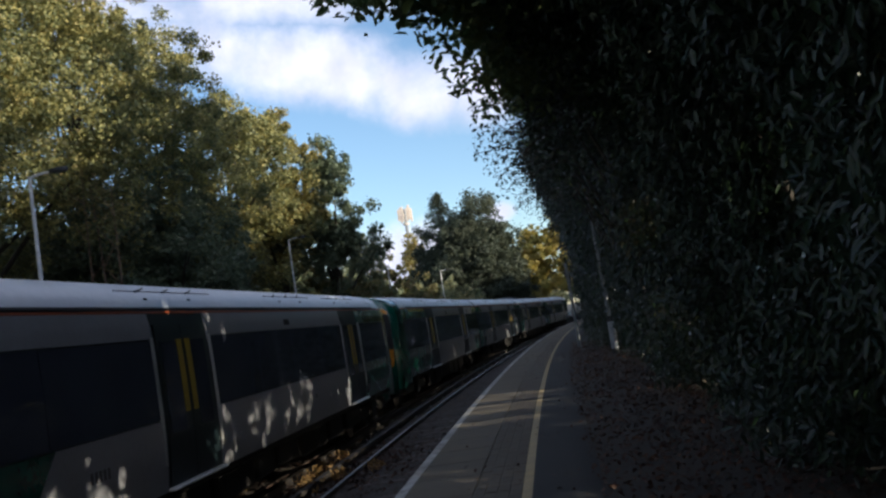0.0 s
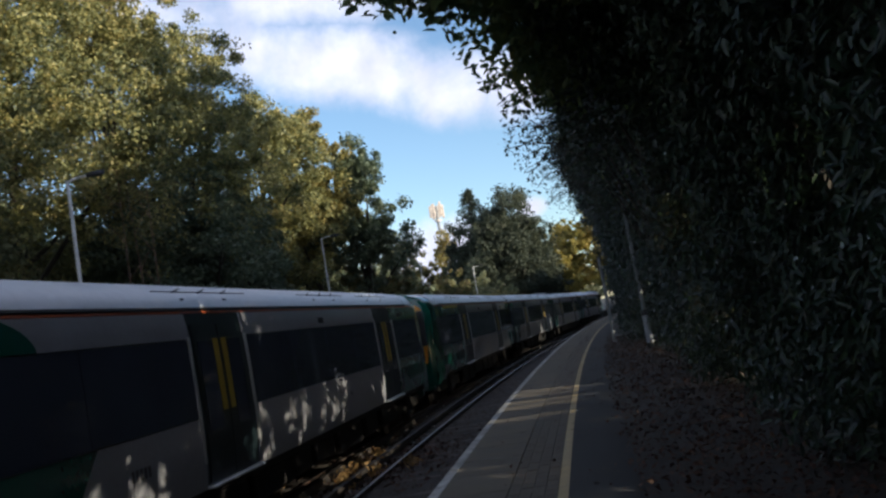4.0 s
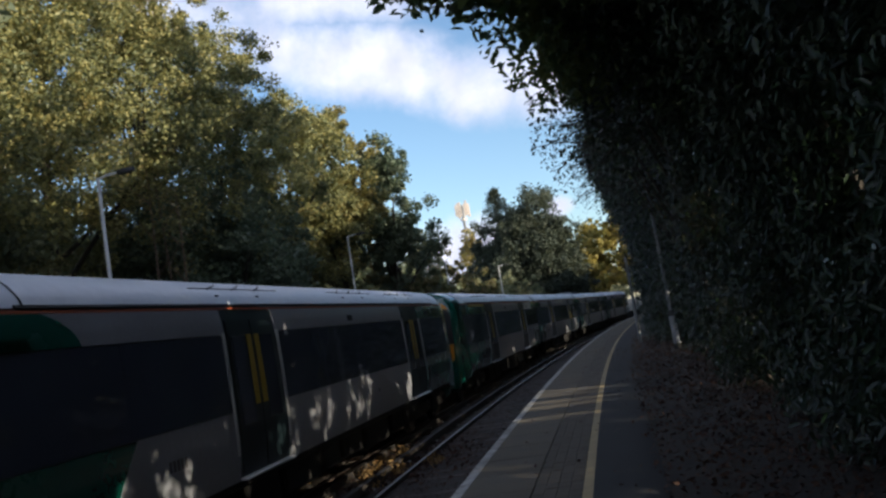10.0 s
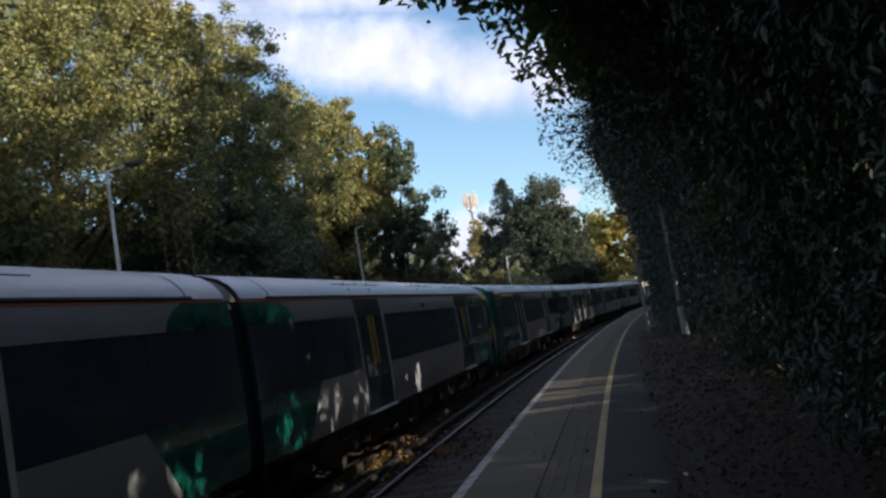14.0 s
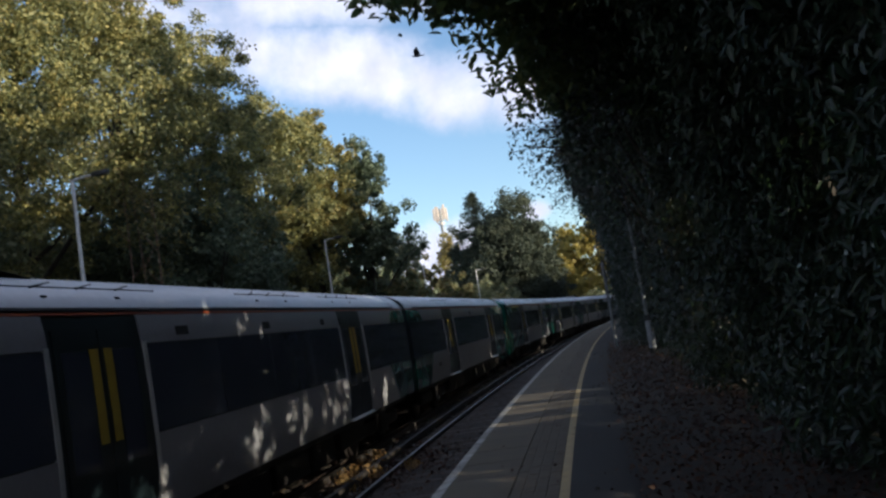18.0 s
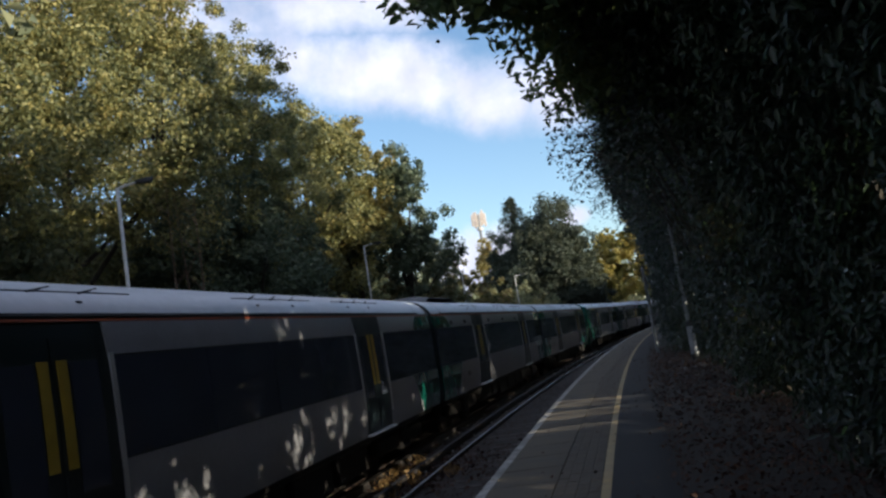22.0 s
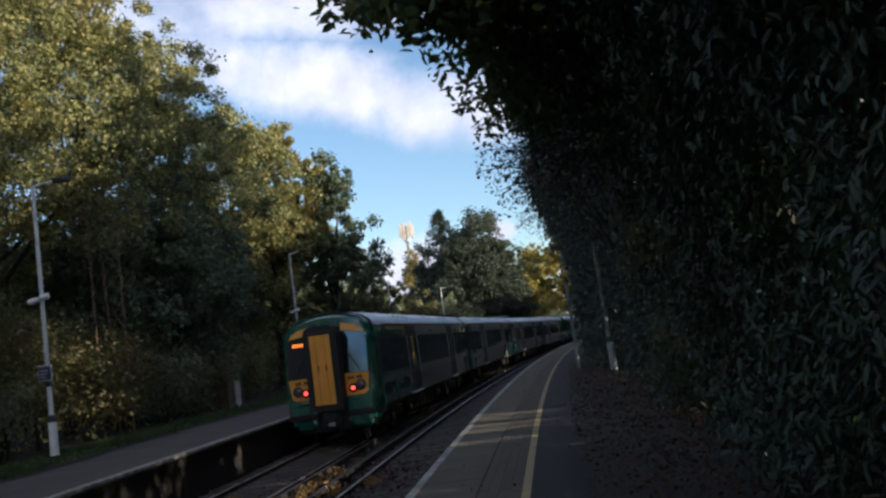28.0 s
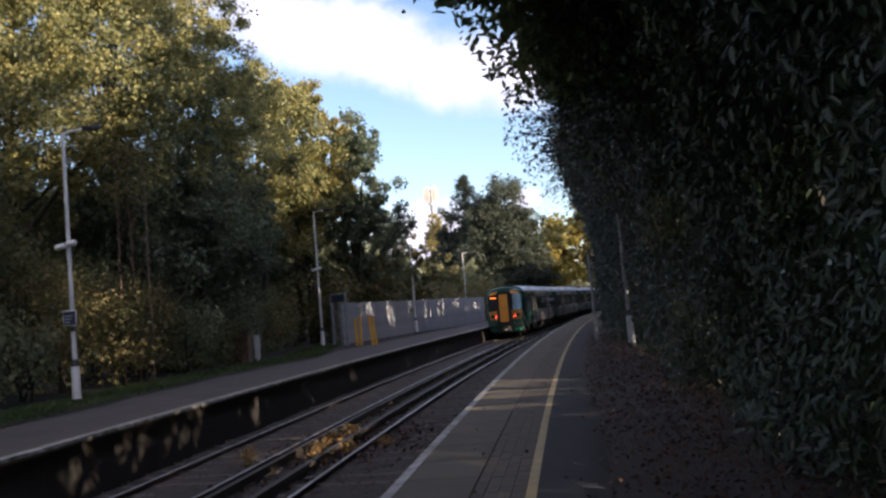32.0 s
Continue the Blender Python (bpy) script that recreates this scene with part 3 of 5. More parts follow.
def coach_side(car, side, cab_rear, cab_front, vented):
    r, f = -HALF, HALF
    rear0 = r + NOSE + 0.8 if cab_rear else r
    front1 = f - NOSE - 0.8 if cab_front else f
    A0, A1, B0, B1 = door_places(cab_rear)
    for y0, y1 in ((A0, A1), (B0, B1)):
        door_way(car, side, y0, y1)
    for z0, z1, curve in ((0.93, 1.80, green_low), (2.82, 3.15, green_high)):
        n = 8 if z0 > 2 else 4
        nm = "upper_panel" if z0 > 2 else "lower_panel"
        part(nm, strip(side, A1, B0, z0, z1, rows=n), M_TRAIN_GREY, car, "light grey painted side panel")
        if cab_rear:
            part(nm, strip(side, rear0, A0, z0, z1, rows=n), M_TRAIN_GREEN, car, "green painted side panel")
        else:
            g = curve(r, 1)
            part(nm, strip(side, r, g, z0, z1, rows=n), M_TRAIN_GREEN, car, "green painted end panel")
            part(nm, strip(side, g, A0, z0, z1, rows=n), M_TRAIN_GREY, car, "light grey painted side panel")
        if cab_front:
            part(nm, strip(side, B1, front1, z0, z1, rows=n), M_TRAIN_GREEN, car, "green painted side panel")
        else:
            g = curve(f, -1)
            part(nm, strip(side, B1, g, z0, z1, rows=n), M_TRAIN_GREY, car, "light grey painted side panel")
            part(nm, strip(side, g, f, z0, z1, rows=n), M_TRAIN_GREEN, car, "green painted end panel")
    for a, b, n in ((rear0, A0 - 0.07, 2), (A1 + 0.07, B0 - 0.07, 4), (B1 + 0.07, front1, 2)):
        w = (b - a) / n
        for i in range(n):
            lo = a + i * w + (0.10 if (cab_rear and a == rear0 and i == 0) else 0.006)
            hi = a + (i + 1) * w - (0.10 if (cab_front and b == front1 and i == n - 1) else 0.006)
            part("window", strip(side, lo, hi, 1.815, 2.805, 0.01, 0.02), M_TRAIN_GLASS, car, "dark tinted window")
    part("gutter", strip(side, rear0 + 0.9, front1 - 0.9, 3.205, 3.235, 0.03, 0.05, rows=1), M_RUBBER, car, "dark roof gutter")
    part("cantrail_line", strip(side, rear0, front1, 3.155, 3.185, 0.014, 0.03, rows=1), M_TRAIN_RED, car, "thin orange line under the roof")
    vents = ((-0.1, 0.3, 2.95), (B1 + 0.8, 0.4, 2.95)) if cab_rear or cab_front else ()
    if vented:
        vents = ((-0.01, 0.27, 2.95), (-8.34, 0.3, 2.95), (-6.55, 0.3, 2.95), (-2.83, 0.32, 2.95), (2.85, 0.2, 2.95))
    if cab_rear:
        part("first_class_line", strip(side, rear0 + 1.3, A0 - 0.05, 3.06, 3.15, 0.017, 0.02, rows=1), M_TRAIN_STRIP, car, "dull yellow line over the windows")
    for y, w, z in vents:
        part("side_vent", strip(side, y, y + w, z - 0.06, z + 0.05, 0.018, 0.02, rows=1), M_RUBBER, car)
    # fleet number and small plates as plain bars
    for i in range(5):
        part("number_bar", strip(side, A0 - 1.75 + i * 0.085, A0 - 1.70 + i * 0.085, 1.36, 1.48, 0.0145, 0.01, rows=1), M_HOOD, car)


def cab_end(car, e, tail=False):
    """The rounded driving end: e = -1 at the rear, 1 at the front."""
    reach = 0.0 if tail else 0.4
    y = lambda d: e * (HALF - NOSE - 0.2 + reach - d)
    full = cross()
    rings = []
    for d, wx, top in ((0.82 + reach, 1.0, 0.0), (0.55, 0.985, 0.01), (0.32, 0.96, 0.035), (0.14, 0.92, 0.08), (0.03, 0.875, 0.14), (0.0, 0.85, 0.18)):
        ring = []
        for x, z in full:
            zz = z - top * max(0, (z - 2.0) / 1.82) ** 1.5
            zz = zz - (0.30 if d < 0.5 else 0.18) * max(0, (1.15 - z) / 0.25)
            ring.append((x * wx, y(d + (0.16 * max(0.0, zz - 1.95) if d < 0.3 else 0.04 * max(0.0, zz - 1.95))), zz))
        rings.append(ring)
    sh = Shape().loft(rings, closed=True)
    sh.f.append(tuple(len(rings[0]) * (len(rings) - 1) + i for i in range(len(full))))
    part("cab_shell", sh, M_TRAIN_GREEN, car, "rounded green cab shell")

    def plate(name, pts, d0, d1, mat, parent, label="", lean=0.0):
        n = Shape().loft([[(x, y(d + lean * max(0.0, z - 1.95)), z) for x, z in pts] for d in (d0, d1)], caps=True)
        return part(name, n, mat, parent, label, smooth=False)
    out = -0.012
    surround = plate("gangway_surround", [(-0.47, 1.02), (0.47, 1.02), (0.47, 3.10), (0.41, 3.27), (0.26, 3.34), (-0.26, 3.34), (-0.41, 3.27), (-0.47, 3.10)], 0.15, -0.46, M_RUBBER, car, "black corridor surround")
    plate("corridor_door", [(-0.29, 1.19), (0.29, 1.19), (0.29, 3.08), (-0.29, 3.08)], -0.3, -0.475, M_TRAIN_YELLOW, car, "orange-yellow corridor door")
    for x in (-0.12, 0.10):
        plate("door_handle", [(x, 2.1), (x + 0.03, 2.1), (x + 0.03, 2.26), (x, 2.26)], -0.47, -0.495, M_RUBBER, surround)
    for x in (-0.135, 0.125):
        plate("door_seam", [(x, 1.22), (x + 0.012, 1.22), (x + 0.012, 3.05), (x, 3.05)], -0.47, -0.478, M_TRAIN_RED, surround)
    plate("door_header", [(-0.33, 3.13), (0.33, 3.13), (0.33, 3.19), (-0.33, 3.19)], -0.45, -0.468, M_DARK_METAL, surround)
    for sx in (-1, 1):
        q = lambda pts: [(sx * x, z) for x, z in pts]
        plate("windscreen", q([(0.46, 1.97), (1.15, 1.95), (1.15, 2.75), (1.10, 3.03), (0.46, 3.14)]), 0.05, out, M_WINDSCREEN if tail and sx != e else M_RUBBER, car, "dark cab windscreen", 0.16)
        plate("arch_panel", q([(0.44, 3.16), (1.09, 3.05), (1.03, 3.17), (0.82, 3.29), (0.46, 3.37)]), 0.05, out, M_TRAIN_YELLOW, car, "orange arch panel over the windscreen", 0.16)
        lamp = plate("lamp_panel", q([(0.46, 1.34), (0.98, 1.34), (1.09, 1.42), (1.15, 1.93), (0.46, 1.95)]), 0.05, out, M_TRAIN_YELLOW, car, "yellow panel with lamps")
        for cx, cz, r, m, nm in ((0.90, 1.60, 0.145, M_RUBBER, "headlamp_housing"), (0.68, 1.54, 0.12, M_RUBBER, "tail_lamp_housing")):
            h = part(nm, Shape().tube([(sx * cx, y(0.02), cz), (sx * cx, y(-0.05), cz)], r, 20), m, lamp)
        part("headlamp", Shape().tube([(sx * 0.90, y(0), 1.60), (sx * 0.90, y(-0.057), 1.60), (sx * 0.90, y(-0.075), 1.60)], [0.11, 0.11, 0.05], 18), M_LENS, lamp, "unlit clear headlamp")
        part("tail_lamp", Shape().tube([(sx * 0.68, y(0), 1.54), (sx * 0.68, y(-0.055), 1.54), (sx * 0.68, y(-0.075), 1.54)], [0.056, 0.056, 0.03], 16), M_TAIL_LIGHT if tail else M_LENS, lamp, "lit red tail lamp" if tail else "unlit tail lamp")
        for i in range(7):
            if i != 3:
                plate("number_bar", q([(0.56 + i * 0.06, 1.77), (0.60 + i * 0.06, 1.77), (0.60 + i * 0.06, 1.87), (0.56 + i * 0.06, 1.87)]), 0.0, out - 0.006, M_RUBBER, lamp)
        part("wiper", Shape().tube([(sx * 0.56, y(-0.03), 2.60), (sx * 0.92, y(-0.03), 2.03)], 0.012, 6), M_RUBBER, car)
        part("apron", Shape().box(*sorted((sx * 0.46, sx * 1.12)), *sorted((y(0.5), y(-0.02))), 0.42, 1.32, 0.13), M_TRAIN_GREEN, car, "green lower apron")
    for i in range(6):
        xa, xb = sorted((e * (0.98 - i * 0.065), e * (0.935 - i * 0.065)))
        plate("display", [(xa, 2.84), (xb, 2.84), (xb, 2.93), (xa, 2.93)], 0.0, out - 0.004, M_DISPLAY if tail else M_RUBBER, car, "lit orange display" if tail else "", 0.16)
    coupler = part("coupler", Shape().box(-0.30, 0.30, *sorted((y(0.4), y(-0.18))), 0.55, 1.02, 0.05).box(-0.5, 0.5, *sorted((y(0.6), y(0.0))), 0.42, 1.05, 0.04), M_RUBBER, car, "black coupler")
    part("coupler_face", Shape().box(-0.18, 0.18, *sorted((y(-0.17), y(-0.22))), 0.74, 0.98, 0.03), M_DARK_METAL, coupler)
    part("plate", Shape().box(-0.09, 0.09, *sorted((y(-0.17), y(-0.19))), 0.58, 0.68, 0.0), M_POT, coupler)


def coach(number, cab_rear, cab_front, pods):
    label = "green and grey electric train coach with dark windows"
    if cab_rear or cab_front:
        label = "green driving coach of an electric train with orange cab door"
    car = thing("train_coach", (0, 0, 0), label, "train coach", "coaches of the departing train")
    r, f = -HALF + (NOSE + 0.75 if cab_rear else 0), HALF - (NOSE + 0.75 if cab_front else 0)
    core = cross(0.02)
    part("body_shell", Shape().loft([[(x, yy, z) for x, z in core] for yy in (r, f)], caps=True), M_TRAIN_DOOR, car)
    roof = [(x, z) for z, x in ROOF] + [(-x, z) for z, x in ROOF[-2::-1]]
    rings = [[(x * 1.004, yy, z + 0.006) for x, z in roof] for yy in (r + 0.02, r + 1.0, -2, 2, f - 1.0, f - 0.02)]
    sh = Shape().loft(rings, closed=False)
    part("roof", sh, M_TRAIN_ROOF, car, "light grey curved roof")
    for yy in (r + 1.02, f - 1.02):
        part("roof_seam", Shape().loft([[(x * 1.008, yy + d, z + 0.011) for x, z in roof] for d in (-0.018, 0.018)], closed=False), M_RUBBER, car)
    for yy in (FIRST[0] + 0.2, SECOND[0] + 0.2, 0.2):
        for k in range(3):
            for sx in (-1, 1):
                b = part("roof_rib", Shape().tube([(sx * 1.125, yy + k * 0.75, 3.462), (sx * 1.07, yy + k * 0.75 + 0.22, 3.498), (sx * 0.99, yy + k * 0.75 + 0.5, 3.545)], [0.018, 0.015, 0.012], 6), M_RUBBER, car)
        for sx in (-1, 1):
            part("roof_rim", Shape().tube([(sx * 1.105, yy - 0.5, 3.472), (sx * 1.105, yy + 2.4, 3.472)], 0.013, 6), M_RUBBER, car)
        for k in range(2):
            part("roof_catch", Shape().box(1.21, 1.25, yy + k * 1.3, yy + k * 1.3 + 0.09, 3.345, 3.37, 0.008), M_RUBBER, car)
    for y0, y1 in pods:
        part("roof_unit", Shape().loft([[(x * w, yy, z + h) for x, z in roof[4:-4]] for yy, w, h in ((y0, 1.0, 0.0), (y0 + 0.5, 1.0, 0.14), (y1 - 0.9, 1.0, 0.14), (y1, 1.0, 0.0))], closed=False), M_DARK_METAL, car, "dark roof equipment cover")
    for side in (-1, 1):
        coach_side(car, side, cab_rear, cab_front, number % 4 == 2)
    if cab_rear:
        cab_end(car, -1, number == 0)
    if cab_front:
        cab_end(car, 1)
    for e, cab in ((-1, cab_rear), (1, cab_front)):
        if not cab:
            y0 = e * HALF
            part("gangway", Shape().loft([[(x * k, yy, z if z > 1 else z + 0.1) for x, z in cross(0.12)] for yy, k in ((y0, 1), (y0 + e * 0.05, 0.96), (y0 + e * 0.1, 1), (y0 + e * 0.16, 0.96), (y0 + e * 0.215, 1))], caps=True), M_RUBBER, car, "black ribbed gangway bellows")
            hood = [(x * 0.97, z - 0.03) for z, x in ROOF]
            hood = hood + [(-x, z) for x, z in hood[-2::-1]]
            part("gangway_hood", Shape().loft([[(x, yy, z) for x, z in hood] for yy in (y0 - e * 0.02, y0 + e * 0.258)], closed=False), M_HOOD, car, "dark grey hood over the gangway")
            for side in (-1, 1):
                # raised green housing near the coach end, modelled as a camera box
                part("exterior_housing", strip(side, *sorted((y0 - e * 0.45, y0 - e * 0.95)), 2.92, 3.09, 0.06, 0.06, rows=2), M_TRAIN_GREEN, car, "raised green exterior housing")
    under = part("underframe", Shape().box(-1.25, 1.25, -HALF + 0.6, HALF - 0.6, 0.80, 0.95, 0.02), M_TRAIN_DARK, car)
    rr = random.Random(number)
    yy = -4.9
    while yy < 4.2:
        w = rr.uniform(0.9, 1.9)
        part("equipment_case", Shape().box(-1.2, 1.2, yy, yy + w, rr.uniform(0.28, 0.42), 0.82, 0.05), M_TRAIN_DARK, under)
        yy += w + rr.uniform(0.12, 0.4)
    for yb in (-7.05, 7.05):
        bogie(yb, car)
    return car


COACHES = [coach(0, True, False, ()), coach(1, False, False, ((-8.9, -8.2),)), coach(2, False, False, ((-8.6, -4.6),)), coach(3, False, True, ()),
           coach(4, True, False, ()), coach(5, False, False, ()), coach(6, False, False, ((-8.6, -4.6),)), coach(7, False, True, ())]


def tail_place(t):
    """Where along the line the last coach's rear end stands at t seconds."""
    u = max(0.0, min(t, 27.0) - 9.0)
    s = -56.57 + 0.2183 * u * u + 0.0000434 * u ** 3 - 0.00000674 * u ** 4
    v = max(0.0, t - 27.0)
    return s + 8.05 * v + 0.165 * v * v + 0.3 * min(v, 1.0)


def coach_pose(t, number):
    mid = tail_place(t) + (number + 0.5) * PITCH
    a, b = at(mid - 7.05, 4.58, RAIL), at(mid + 7.05, 4.58, RAIL)
    return Matrix.Translation((a + b) / 2) @ pose(0, 0, 0, 0, 0, -math.degrees(math.atan2(b.x - a.x, b.y - a.y)))


# ---------- lamp posts, signs, fence, bench ----------
def lamp_post(s, o, height, arm=0.55, extras=False, label="", lean=0.0, paint=None, lower=None):
    p = thing("lamp_post", Matrix.Translation(at(s, o, -0.02)) @ pose(0, 0, 0, 0, lean, 0), label or "tall pale grey lamp post with a white base on the platform", "lamp post", "platform lamp posts")
    part("foot", Shape().tube([(0, 0, 0), (0, 0, 0.03), (0, 0, 0.05), (0, 0, 0.2)], [0.18, 0.18, 0.11, 0.105], 16), M_DARK_METAL, p, "dark foot")
    part("base", Shape().tube([(0, 0, 0.19), (0, 0, 0.97)], [0.1, 0.092], 18), lower or M_POLE_WHITE, p, "pale painted base")
    part("collar", Shape().tube([(0, 0, 0.96), (0, 0, 1.0), (0, 0, 1.12)], [0.098, 0.098, 0.064], 18), M_DARK_METAL, p, "dark collar")
    part("pole", Shape().tube([(0, 0, 1.1), (0, 0, 2.5), (0, 0, height)], [0.058, 0.052, 0.04], 14), paint or M_POLE, p, "grey tapering pole")
    if arm:
        part("arm", Shape().tube([(0, 0, height - 0.03), (arm * 0.4, 0, height + 0.02), (arm, 0, height + 0.04)], [0.035, 0.03, 0.028], 8), M_POLE, p)
        lan = part("lantern", Shape().loft([[(x, w * k, height + 0.04 + h) for k, h in ((-1, 0.0), (-0.7, 0.06), (0.7, 0.06), (1, 0.0), (0.8, -0.05), (-0.8, -0.05))] for x, w in ((arm - 0.02, 0.05), (arm + 0.08, 0.09), (arm + 0.34, 0.09), (arm + 0.42, 0.04))], caps=True), M_DARK_METAL, p, "dark lantern")
        part("lens", Shape().box(arm + 0.09, arm + 0.33, -0.07, 0.07, height - 0.022, height - 0.008, 0.004), M_LENS, lan)
    return p


def camera_box(p, z, sx=1):
    b = part("camera_bracket", Shape().tube([(-0.2, -0.05, z), (0.2, -0.05, z)], 0.03, 8), M_POLE, p)
    part("cctv_body", Shape().tube([(-0.28, -0.1, z - 0.03), (-0.22, -0.1, z - 0.03), (-0.02, -0.1, z + 0.0)], [0.05, 0.075, 0.065], 12), M_POLE_WHITE, b, "white surveillance housing")
    part("cctv_body", Shape().tube([(0.24, -0.1, z + 0.06), (0.18, -0.1, z + 0.06), (0.02, -0.1, z + 0.04)], [0.05, 0.07, 0.06], 12), M_POLE_WHITE, b, "white surveillance housing")


first = lamp_post(18.6, 9.93, 6.55, label="tall pale lamp post with cameras and a small dark sign")
camera_box(first, 3.82)
board = part("sign_board", Shape().box(-0.17, 0.17, -0.13, -0.09, 1.92, 2.28, 0.01), M_SIGN_EDGE, first, "small framed sign")
part("sign_face", Shape().box(-0.145, 0.145, -0.138, -0.128, 1.945, 2.255, 0.0), M_SIGN, board)
for k in range(3):
    part("sign_bar", Shape().box(-0.11, 0.02 + 0.03 * k, -0.142, -0.136, 2.0 + 0.07 * k, 2.02 + 0.07 * k), M_SIGN_EDGE, board)
part("band", Shape().tube([(0, 0, 1.78), (0, 0, 1.9)], 0.072, 14), M_DARK_METAL, first)
second = lamp_post(43.6, 12.28, 7.35)
camera_box(second, 4.25)
third = lamp_post(56.2, 10.25, 6.15, arm=0)
lamp_post(80.5, 11.85, 6.75)
lamp_post(24.5, -3.22, 4.75, arm=0, label="leaning pale lamp post swallowed by the laurel hedge", lean=-0.8, paint=M_POLE_DULL, lower=M_POLE_BASE)


def white_post():
    p = thing("marker_post", at(31.3, -2.25, -0.01), "slim pale grey post at the edge of the hedge", "post")
    part("pole", Shape().tube([(0, 0, 0), (0, 0, 1.5), (-0.02, 0, 3.05)], [0.06, 0.055, 0.05], 12), M_POLE_DULL, p)
    part("cap", Shape().tube([(-0.02, 0, 3.05), (-0.02, 0, 3.09)], [0.055, 0.03], 12), M_POLE_DULL, p)


white_post()


def fence():
    s0, s1, o0, o1 = 45.6, 80.0, 11.75, 10.0
    f = thing("fence", (0, 0, 0), "tall grey vertical-board fence behind the platform", "fence")
    line = lambda s: at(s, o0 + (o1 - o0) * (s - s0) / (s1 - s0))
    bd = Shape().loft([[(-0.075, 0.014, 0.05), (0.075, 0.014, 0.05), (0.075, -0.014, 0.05), (-0.075, -0.014, 0.05)], [(-0.075, 0.014, 2.28), (0.075, 0.014, 2.28), (0.075, -0.014, 2.28), (-0.075, -0.014, 2.28)],
                       [(-0.03, 0.012, 2.36), (0.03, 0.012, 2.36), (0.03, -0.012, 2.36), (-0.03, -0.012, 2.36)]], caps=True).mesh("board")
    rng = random.Random(4)
    n = 222
    turn = math.degrees(math.atan2((line(s1) - line(s0)).y, (line(s1) - line(s0)).x))
    for i in range(n):
        q = part("board", bd, M_FENCE, f)
        q.matrix_basis = Matrix.Translation(line(s0 + (s1 - s0) * i / n) + Vector((0, 0, rng.uniform(-0.025, 0.025)))) @ pose(0, 0, 0, 0, rng.uniform(-0.5, 0.5), turn + rng.uniform(-3, 3))
    for z in (0.45, 1.25, 2.0):
        part("rail", Shape().tube([line(s) + Vector((-0.05, 0.03, z)) for s in steps(s0, s1, 4)], 0.04, 6), M_FENCE, f)
    for s in steps(s0, s1, 2.87):
        part("post", Shape().box(-0.05, 0.05, -0.05, 0.05, -0.1, 2.3, 0.01), M_FENCE, f).location = line(s) + Vector((-0.1, 0.06, 0))


fence()


def notice_frame():
    a, b = at(45.2, 12.2), at(44.3, 11.1)
    mid = (a + b) / 2
    ang = math.degrees(math.atan2(b.y - a.y, b.x - a.x))
    w = (b - a).length / 2
    g = thing("notice_frame", Matrix.Translation(mid) @ pose(0, 0, 0, 0, 0, ang), "tall grey metal gate frame with bars and a dark header board", "gate")
    for x in (-w, w):
        part("post", Shape().box(x - 0.05, x + 0.05, -0.05, 0.05, 0, 2.86, 0.01), M_POLE_DULL, g)
    part("header", Shape().box(-w + 0.05, w - 0.05, -0.04, 0.04, 2.42, 2.80, 0.01), M_SIGN, g, "dark header board")
    part("top_bar", Shape().box(-w - 0.05, w + 0.05, -0.05, 0.05, 2.82, 2.89, 0.01), M_POLE_DULL, g)
    for i in range(5):
        x = -w + 0.17 + (2 * w - 0.34) * i / 4
        part("bar", Shape().box(x - 0.022, x + 0.022, -0.015, 0.015, 0.1, 2.4, 0.005), M_POLE_DULL, g)
    for z in (0.4, 1.9):
        part("cross_bar", Shape().box(-w, w, -0.03, 0.0, z, z + 0.06), M_POLE_DULL, g)


notice_frame()
for s, o, h, lean in ((43.7, 10.4, 1.42, 2), (43.9, 10.25, 1.55, -1), (42.9, 9.3, 1.5, 5), (43.0, 9.15, 1.5, 5)):
    p = thing("yellow_post", Matrix.Translation(at(s, o, -0.01)) @ pose(0, 0, 0, 0, -lean, 0), "yellow painted square post by the fence", "post", "yellow posts by the fence")
    part("shaft", Shape().box(-0.06, 0.06, -0.06, 0.06, 0, h, 0.012), M_YELLOW_POST, p)
    part("cap", Shape().box(-0.065, 0.065, -0.065, 0.065, h, h + 0.03, 0.01), M_YELLOW_POST, p)


def bench():
    b = thing("bench", Matrix.Translation(at(60.3, 10.25, 0)) @ pose(0, 0, 0, 0, 0, heading(63) + 90), "pale blue-grey metal bench against the fence", "bench")
    for i in range(4):
        part("seat_slat", Shape().box(-0.8, 0.8, -0.2 + i * 0.11, -0.11 + i * 0.11, 0.43, 0.46, 0.008), M_BENCH, b)
        part("back_slat", Shape().box(-0.8, 0.8, 0.24 + i * 0.015, 0.265 + i * 0.015, 0.52 + i * 0.1, 0.60 + i * 0.1, 0.008), M_BENCH, b)
    for x in (-0.7, 0.7):
        for y in (-0.15, 0.2):
            part("leg", Shape().tube([(x, y, 0), (x, y, 0.43)], 0.025, 8), M_BENCH, b)
        part("armrest", Shape().tube([(x, -0.2, 0.45), (x, -0.2, 0.66), (x, 0.24, 0.68), (x, 0.29, 0.9)], 0.02, 8), M_BENCH, b)


bench()


